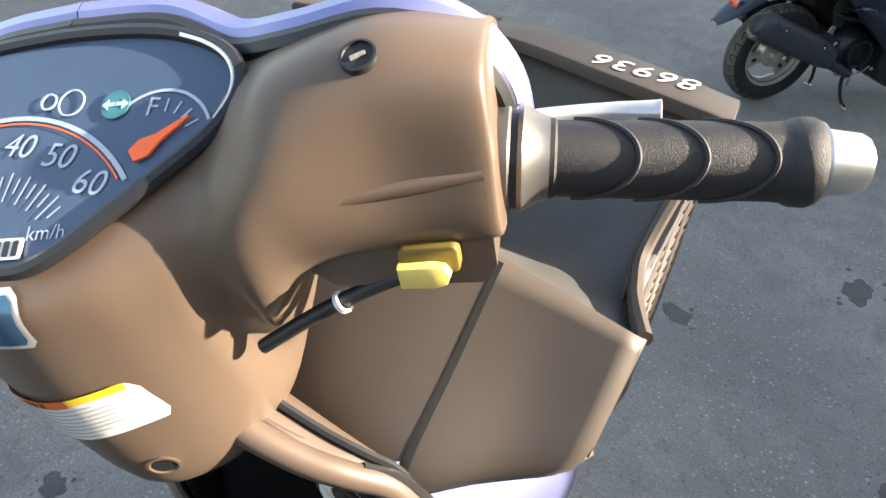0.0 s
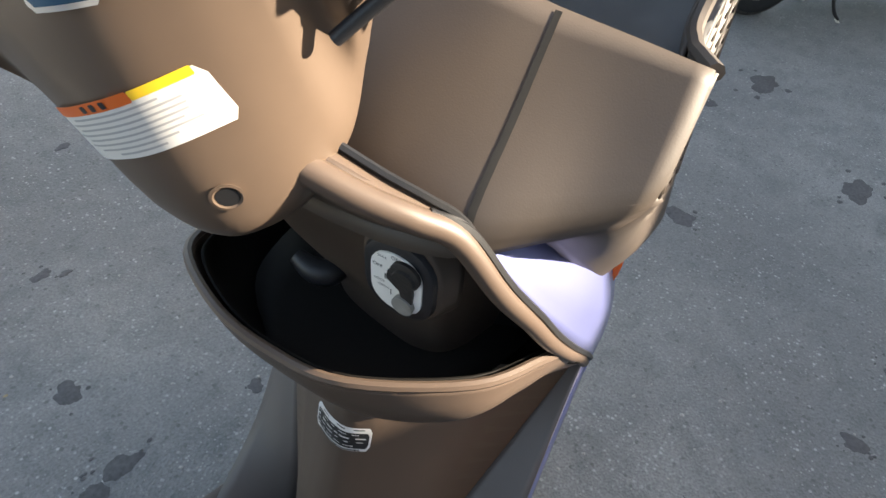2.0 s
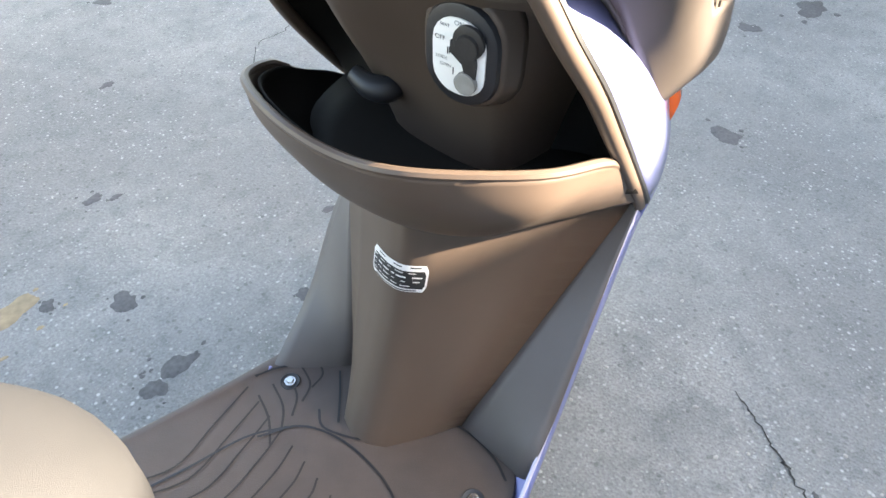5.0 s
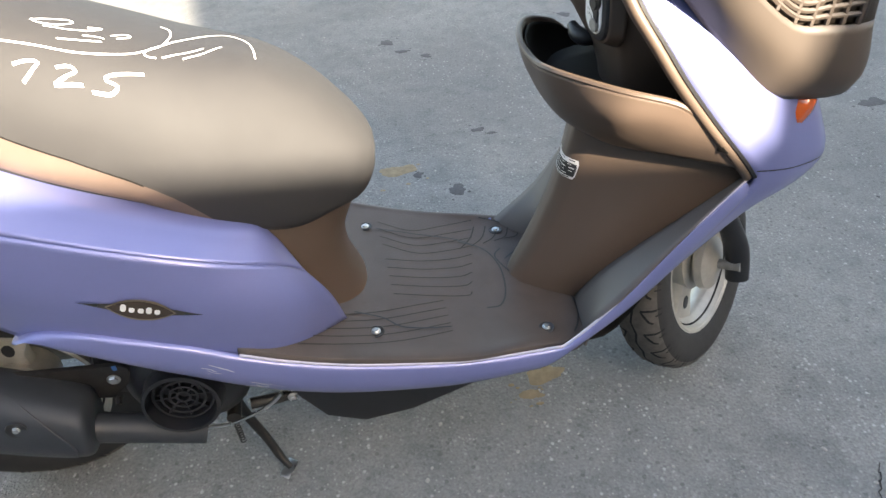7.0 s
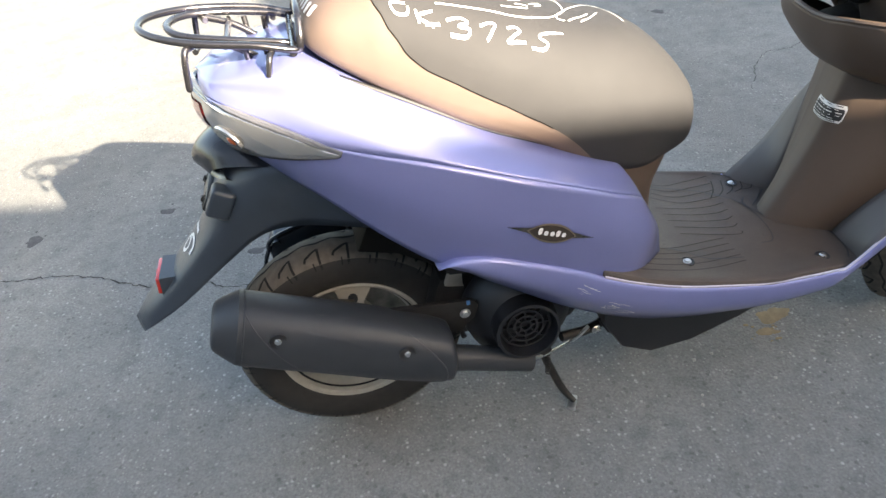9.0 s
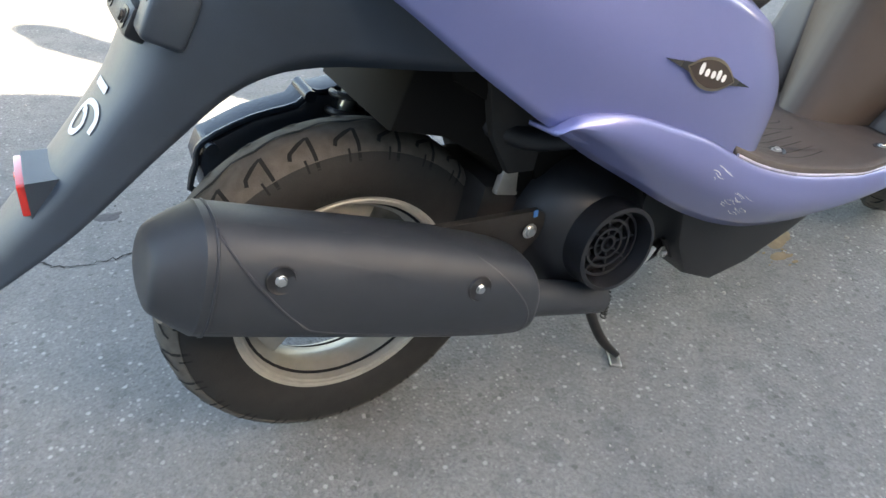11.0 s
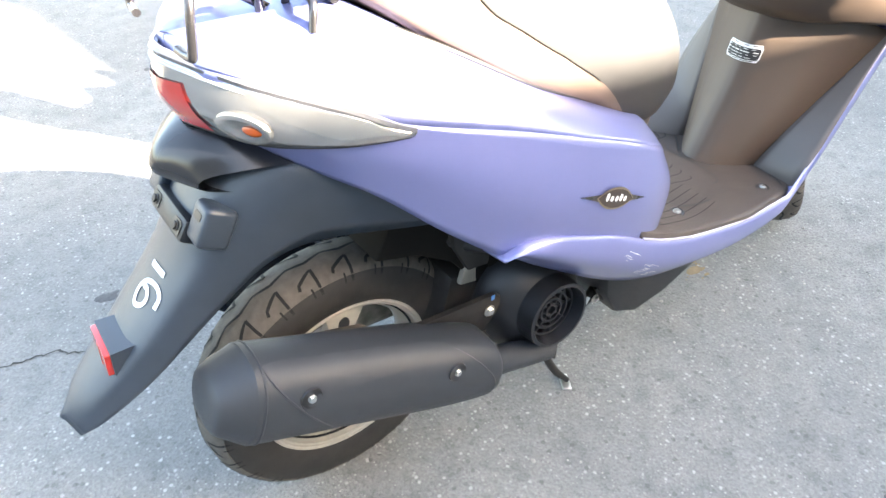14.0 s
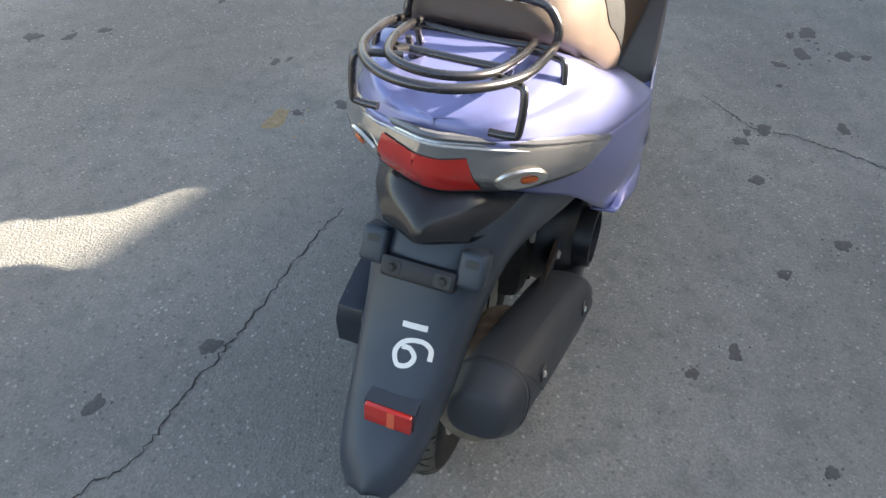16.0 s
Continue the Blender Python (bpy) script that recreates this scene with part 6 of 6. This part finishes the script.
def bar(name, pts, r, k=4, closed=False, label="", parent=None):
    """A bent rack tube; the rack rises a little to its rear end."""
    out = []
    for x, y, z in pts:
        q = x * 1.1 if x < 0 else x if x < 0.03 else 0.03 + (x - 0.03) * 0.5
        out.append((q, y, z - Z + 0.76 - 0.16 * q))
    return part(name, tube(out, r * 0.92, 10, k, closed), RACK, parent or rack, label)


rack = bar("luggage_rack", [(0.058, -0.083, Z - 0.006), (0.0, -0.086, Z), (-0.06, -0.08, Z + 0.001), (-0.1, -0.058, Z + 0.001), (-0.124, -0.022, Z + 0.001), (-0.124, 0.022, Z + 0.001), (-0.1, 0.058, Z + 0.001), (-0.06, 0.08, Z + 0.001), (0.0, 0.086, Z), (0.058, 0.083, Z - 0.006), (0.07, 0.084, Z + 0.003), (0.076, 0.079, Z + 0.018), (0.078, 0.06, Z + 0.033), (0.078, 0.0, Z + 0.035), (0.078, -0.06, Z + 0.033), (0.076, -0.079, Z + 0.018), (0.07, -0.084, Z + 0.003)], 0.0051, 5, True, "dark chromed tubular luggage rack", scooter)
bar("inner_loop", [(0.045, -0.062, Z - 0.004), (0.02, -0.064, Z - 0.002), (-0.03, -0.062, Z), (-0.075, -0.048, Z), (-0.095, -0.018, Z), (-0.095, 0.018, Z), (-0.075, 0.048, Z), (-0.03, 0.062, Z), (0.02, 0.064, Z - 0.002), (0.045, 0.062, Z - 0.004)], 0.005, 5)
bar("cross_bar", [(0.05, -0.084, Z - 0.01), (0.05, 0.0, Z - 0.012), (0.05, 0.084, Z - 0.01)], 0.005, 3)
bar("cross_bar", [(-0.035, -0.06, Z - 0.009), (-0.035, 0.0, Z - 0.01), (-0.035, 0.06, Z - 0.009)], 0.0045, 3)
for s in (1, -1):
    bar("strut", [(-0.06, 0.05 * s, Z - 0.004), (-0.03, 0.047 * s, Z - 0.012), (0.0, 0.042 * s, Z - 0.03), (0.02, 0.035 * s, Z - 0.04)], 0.005)
    bar("strut", [(0.05, 0.052 * s, Z - 0.01), (0.06, 0.06 * s, Z - 0.02), (0.12, 0.075 * s, Z - 0.045), (0.17, 0.085 * s, Z - 0.065)], 0.005)
    bar("loop_bracket", [(0.008, 0.055 * s, Z - 0.004), (0.006, 0.05 * s, Z - 0.036), (-0.004, 0.048 * s, Z - 0.047), (-0.014, 0.05 * s, Z - 0.036), (-0.016, 0.055 * s, Z - 0.004)], 0.0042)
    bar("hook", [(0.02, 0.06 * s, Z - 0.008), (0.014, 0.09 * s, Z - 0.008), (0.011, 0.1 * s, Z - 0.012), (0.006, 0.104 * s, Z - 0.032)], 0.0042)
    bar("hook", [(-0.06, 0.04 * s, Z - 0.006), (-0.07, 0.07 * s, Z - 0.006), (-0.076, 0.083 * s, Z - 0.01), (-0.082, 0.084 * s, Z - 0.048), (-0.083, 0.078 * s, Z - 0.054), (-0.085, 0.056 * s, Z - 0.054)], 0.0044)

# ---- badges and writing ----
b = bmesh.new()
EM = frame_of(own((0.333, -0.26, 0.484)), (0, -1, 0)) @ Matrix.Rotation(radians(-21), 4, "Z")


def on_cowl(bm, lift):
    bm.transform(EM)
    return drape(bm, cowl_tree, (0, 1, 0), lift + 0.0022, 0.2)


def lens_shape(w, h, n=24, power=1.6):
    bm = bmesh.new()
    rows = []
    for i in range(n + 1):
        x = (i / n - 0.5) * w
        y = h / 2 * max(1 - abs(2 * x / w) ** power, 0.02)
        rows.append([V(x, -y, 0), V(x, 0, 0), V(x, y, 0)])
    sheet(bm, rows)
    return bm


badge = part("side_badge", on_cowl(lens_shape(0.134, 0.018, 24, 0.9), 0.0012), material("badge_steel", (0.13, 0.12, 0.11), 0.25, 0.8), cowl, "dark spindle badge with pale lettering bars")
part("badge_field", on_cowl(lens_shape(0.075, 0.029, 24, 2.2), 0.0018), material("badge_gold", (0.32, 0.27, 0.2), 0.25, 0.8), badge)
part("badge_field", on_cowl(lens_shape(0.07, 0.0235, 24, 2.2), 0.0024), material("badge_brown", (0.05, 0.035, 0.025), 0.3), badge)
for x, h in ((-0.0185, 0.01), (-0.0095, 0.0065), (0.0, 0.0065), (0.0085, 0.009), (0.0175, 0.0065)):
    bm = plate(0.0062, h, 0.0015, 4, 4)
    bm.transform(Matrix.Translation((x, (h - 0.0065) / 2, 0)))
    part("badge_mark", on_cowl(bm, 0.003), CHALK, badge)


def on_seat(bm, lift=0.0008):
    return drape(bm, seat_tree, (0, 0, -1), lift, 0.4)


def seat_stroke(pts, w=0.0042):
    return part("marker_stroke", on_seat(ribbon([V(x, y, 1.0) for x, y in pts], w, 6)), CHALK, seat, "white marker stroke")


NUMBER = (
    [(0.181, -0.091), (0.164, -0.092), (0.168, -0.1), (0.181, -0.1), (0.184, -0.094)], [(0.192, -0.096), (0.194, -0.106)], [(0.213, -0.095), (0.194, -0.101), (0.211, -0.107)], [(0.201, -0.106), (0.219, -0.105)],
    [(0.228, -0.101), (0.246, -0.097), (0.255, -0.1), (0.242, -0.104), (0.256, -0.105), (0.249, -0.111), (0.23, -0.111)], [(0.27, -0.101), (0.281, -0.0965), (0.291, -0.096), (0.284, -0.104), (0.276, -0.111)],
    [(0.306, -0.097), (0.317, -0.094), (0.323, -0.097), (0.313, -0.103), (0.303, -0.109), (0.317, -0.107), (0.328, -0.106)], [(0.385, -0.0865), (0.366, -0.0905), (0.352, -0.095), (0.349, -0.099), (0.359, -0.102), (0.351, -0.108), (0.335, -0.109)],
)
for keys in NUMBER:
    seat_stroke(keys, 0.0026)
LOOPS = (
    [(0.219, -0.086), (0.261, -0.083), (0.291, -0.081), (0.322, -0.08), (0.354, -0.074), (0.378, -0.064), (0.399, -0.046), (0.408, -0.023), (0.407, -0.001), (0.397, 0.006)],
    [(0.397, -0.064), (0.389, -0.065), (0.387, -0.059), (0.405, -0.038), (0.433, -0.008), (0.465, 0.019), (0.487, 0.012), (0.496, -0.008), (0.499, -0.032)],
    [(0.403, -0.062), (0.425, -0.047), (0.444, -0.031)], [(0.423, -0.058), (0.442, -0.043), (0.463, -0.02)],
)
SCRIBBLE = (
    [(0.283, -0.047), (0.298, -0.039), (0.314, -0.033), (0.318, -0.037), (0.307, -0.046), (0.291, -0.05), (0.283, -0.047)], [(0.295, -0.054), (0.316, -0.051), (0.335, -0.044), (0.345, -0.035), (0.332, -0.039)],
    [(0.308, -0.068), (0.326, -0.064), (0.347, -0.059)], [(0.33, -0.056), (0.343, -0.053), (0.349, -0.054)], [(0.354, -0.045), (0.368, -0.036), (0.371, -0.04), (0.36, -0.048)],
)
for keys in LOOPS + SCRIBBLE:
    seat_stroke(keys, 0.0019)
# maker's name across the seat's back, as plain bars
for i in range(5):
    bm = plate(0.0095, 0.011, 0.001, 4, 4)
    bm.transform(Matrix.Translation((0.0, 0.008 - 0.0165 * i, 0.782)) @ Matrix(((0, 0.0, -1, 0), (-1, 0, 0, 0), (0, 1, 0, 0), (0, 0, 0, 1))))
    part("name_bar", drape(bm, seat_tree, (1, 0, 0), 0.0006, 0.1), CHALK, seat)
# ---- second scooter, parked farther off ----
SWAP = {LILAC: NAVY, BROWN: BLACK, BROWN_PAINT: NAVY, BASKET: BLACK, SEAT_SIDE: SEAT_TOP, MAT_BROWN: BLACK}
other = thing("motor_scooter", "dark navy scooter parked farther off on its stand", "scooter")
other.matrix_world = Matrix.Translation((3.72, 0.27, 0)) @ Matrix.Rotation(radians(-40), 4, "Z")
SKIP = ("scuff", "marker_stroke", "marker_writing", "painted_mark", "name_bar", "side_badge", "basket", "handlebar", "warning_label", "data_plate", "luggage_rack", "rib", "joint")


def borrow(o, parent):
    if o.name.split(".")[0] in SKIP:
        return
    c = o.copy()
    scene.collection.objects.link(c)
    if o.data:
        c.data = o.data.copy()
        for i, mt in enumerate(c.data.materials):
            c.data.materials[i] = SWAP.get(mt, mt)
    c.parent = parent
    if "label" in c:
        del c["label"]
    for k in o.children:
        borrow(k, c)


for o in list(scooter.children):
    borrow(o, other)

# ---- marks on the yard ----
SPOTS = [(0.868, 0.66, 0.034), (1.0, 0.98, 0.03), (0.774, 0.763, 0.02), (1.037, 0.949, 0.018), (0.855, 1.69, 0.035), (0.94, 1.62, 0.03), (1.69, -0.55, 0.03), (1.98, -0.64, 0.06), (1.93, -0.58, 0.03), (1.544, -0.555, 0.018), (2.43, -0.77, 0.06), (1.85, -0.76, 0.05), (1.87, -0.83, 0.03), (1.26, -0.52, 0.04), (1.225, -0.474, 0.025), (1.09, 0.41, 0.02), (0.841, 0.46, 0.04), (0.787, 0.45, 0.03), (3.1, 0.0, 0.1), (2.81, 0.12, 0.05), (2.14, -0.04, 0.05), (2.26, 0.82, 0.06), (2.0, 0.29, 0.07), (2.7, 0.8, 0.07), (2.57, 0.83, 0.06)]
SPOTS += [(-0.49, 0.9, 0.03), (-0.87, 0.87, 0.035), (0.806, 1.8, 0.04), (0.384, -0.5, 0.03), (0.297, -0.425, 0.02), (1.0, -0.514, 0.03), (1.8, -0.62, 0.06), (1.36, -0.74, 0.04), (0.82, -0.72, 0.03), (0.66, -0.59, 0.025), (-0.02, 0.486, 0.03), (-0.215, 0.6, 0.03), (1.17, -0.46, 0.03), (3.4, 0.5, 0.12), (3.0, 1.2, 0.06), (3.6, 1.4, 0.09), (2.4, 1.5, 0.05), (1.6, 1.9, 0.04), (1.3, 1.4, 0.03), (0.2, 1.75, 0.03), (2.6, -0.4, 0.08), (3.3, -0.9, 0.09), (1.3, 0.55, 0.02), (0.18, -0.68, 0.02), (0.6, -1.0, 0.03), (1.4, -1.1, 0.05)]
for i, (x, y, r) in enumerate(SPOTS):
    if r:
        blob(x, y, r * 0.72, OIL, "oil_spot", 0.6 + 0.5 * random.Random(i).random(), i)
for i, (x, y, r) in enumerate(((0.72, 0.8, 0.05), (0.9, -0.02, 0.035), (0.86, -0.06, 0.02))):
    tagged(blob(x, y, r, SOIL, "soil_patch", 0.6, 90 + i), "thin patch of dry soil on the asphalt", "soil", "soil on the yard")


def crack(pts, w, seed):
    rnd = random.Random(seed)
    c = spline([V(x, y, 0) for x, y in pts], 14)
    c = [p + V(rnd.uniform(-0.006, 0.006), rnd.uniform(-0.006, 0.006), 0) for p in c]
    rows = []
    for i, p in enumerate(c):
        d = (c[min(i + 1, len(c) - 1)] - c[max(i - 1, 0)]).normalized()
        s = V(-d.y, d.x, 0) * w * rnd.uniform(0.25, 0.9)
        rows.append([p - s + V(0, 0, 0.0012), p + s + V(0, 0, 0.0012)])
    b = bmesh.new()
    sheet(b, rows)
    tagged(part("crack", b, CRACK), "thin dark crack in the asphalt", "crack", "cracks in the yard", "structure")


crack([(-1.1, 0.72), (-0.9, 0.687), (-0.674, 0.635), (-0.48, 0.523), (-0.35, 0.5), (-0.26, 0.459), (-0.11, 0.46), (0.06, 0.451), (0.31, 0.453), (0.45, 0.44)], 0.0028, 1)
crack([(1.38, -0.33), (1.31, -0.42), (1.25, -0.5), (1.26, -0.6), (1.24, -0.72), (1.2, -0.84), (1.15, -1.0)], 0.003, 2)
crack([(2.2, 1.6), (1.9, 1.3), (1.7, 1.25), (1.5, 1.0)], 0.002, 3)


def pebbles():
    rnd = random.Random(5)
    bm = bmesh.new()
    for i in range(420):
        x, y = rnd.uniform(-1.2, 3.2), rnd.uniform(-1.5, 2.0)
        if i % 3 == 0:
            x, y = rnd.gauss(1.05, 0.3), rnd.gauss(-0.25, 0.3)
        r = rnd.uniform(0.0012, 0.0042)
        bmesh.ops.create_icosphere(bm, subdivisions=1, radius=r, matrix=pose(x, y, r * 0.35, 0, 0, rnd.uniform(0, 360)) @ Matrix.Diagonal((rnd.uniform(0.8, 1.6), 1, rnd.uniform(0.5, 0.8), 1)))
    ob = part("gravel", bm, material("pale_grit", (0.34, 0.32, 0.29), 0.9, 0.0, 0.3, 300), None, flat=True)
    tagged(ob, "small pale grit scattered loose on the asphalt", "gravel", kind="stuff")


pebbles()
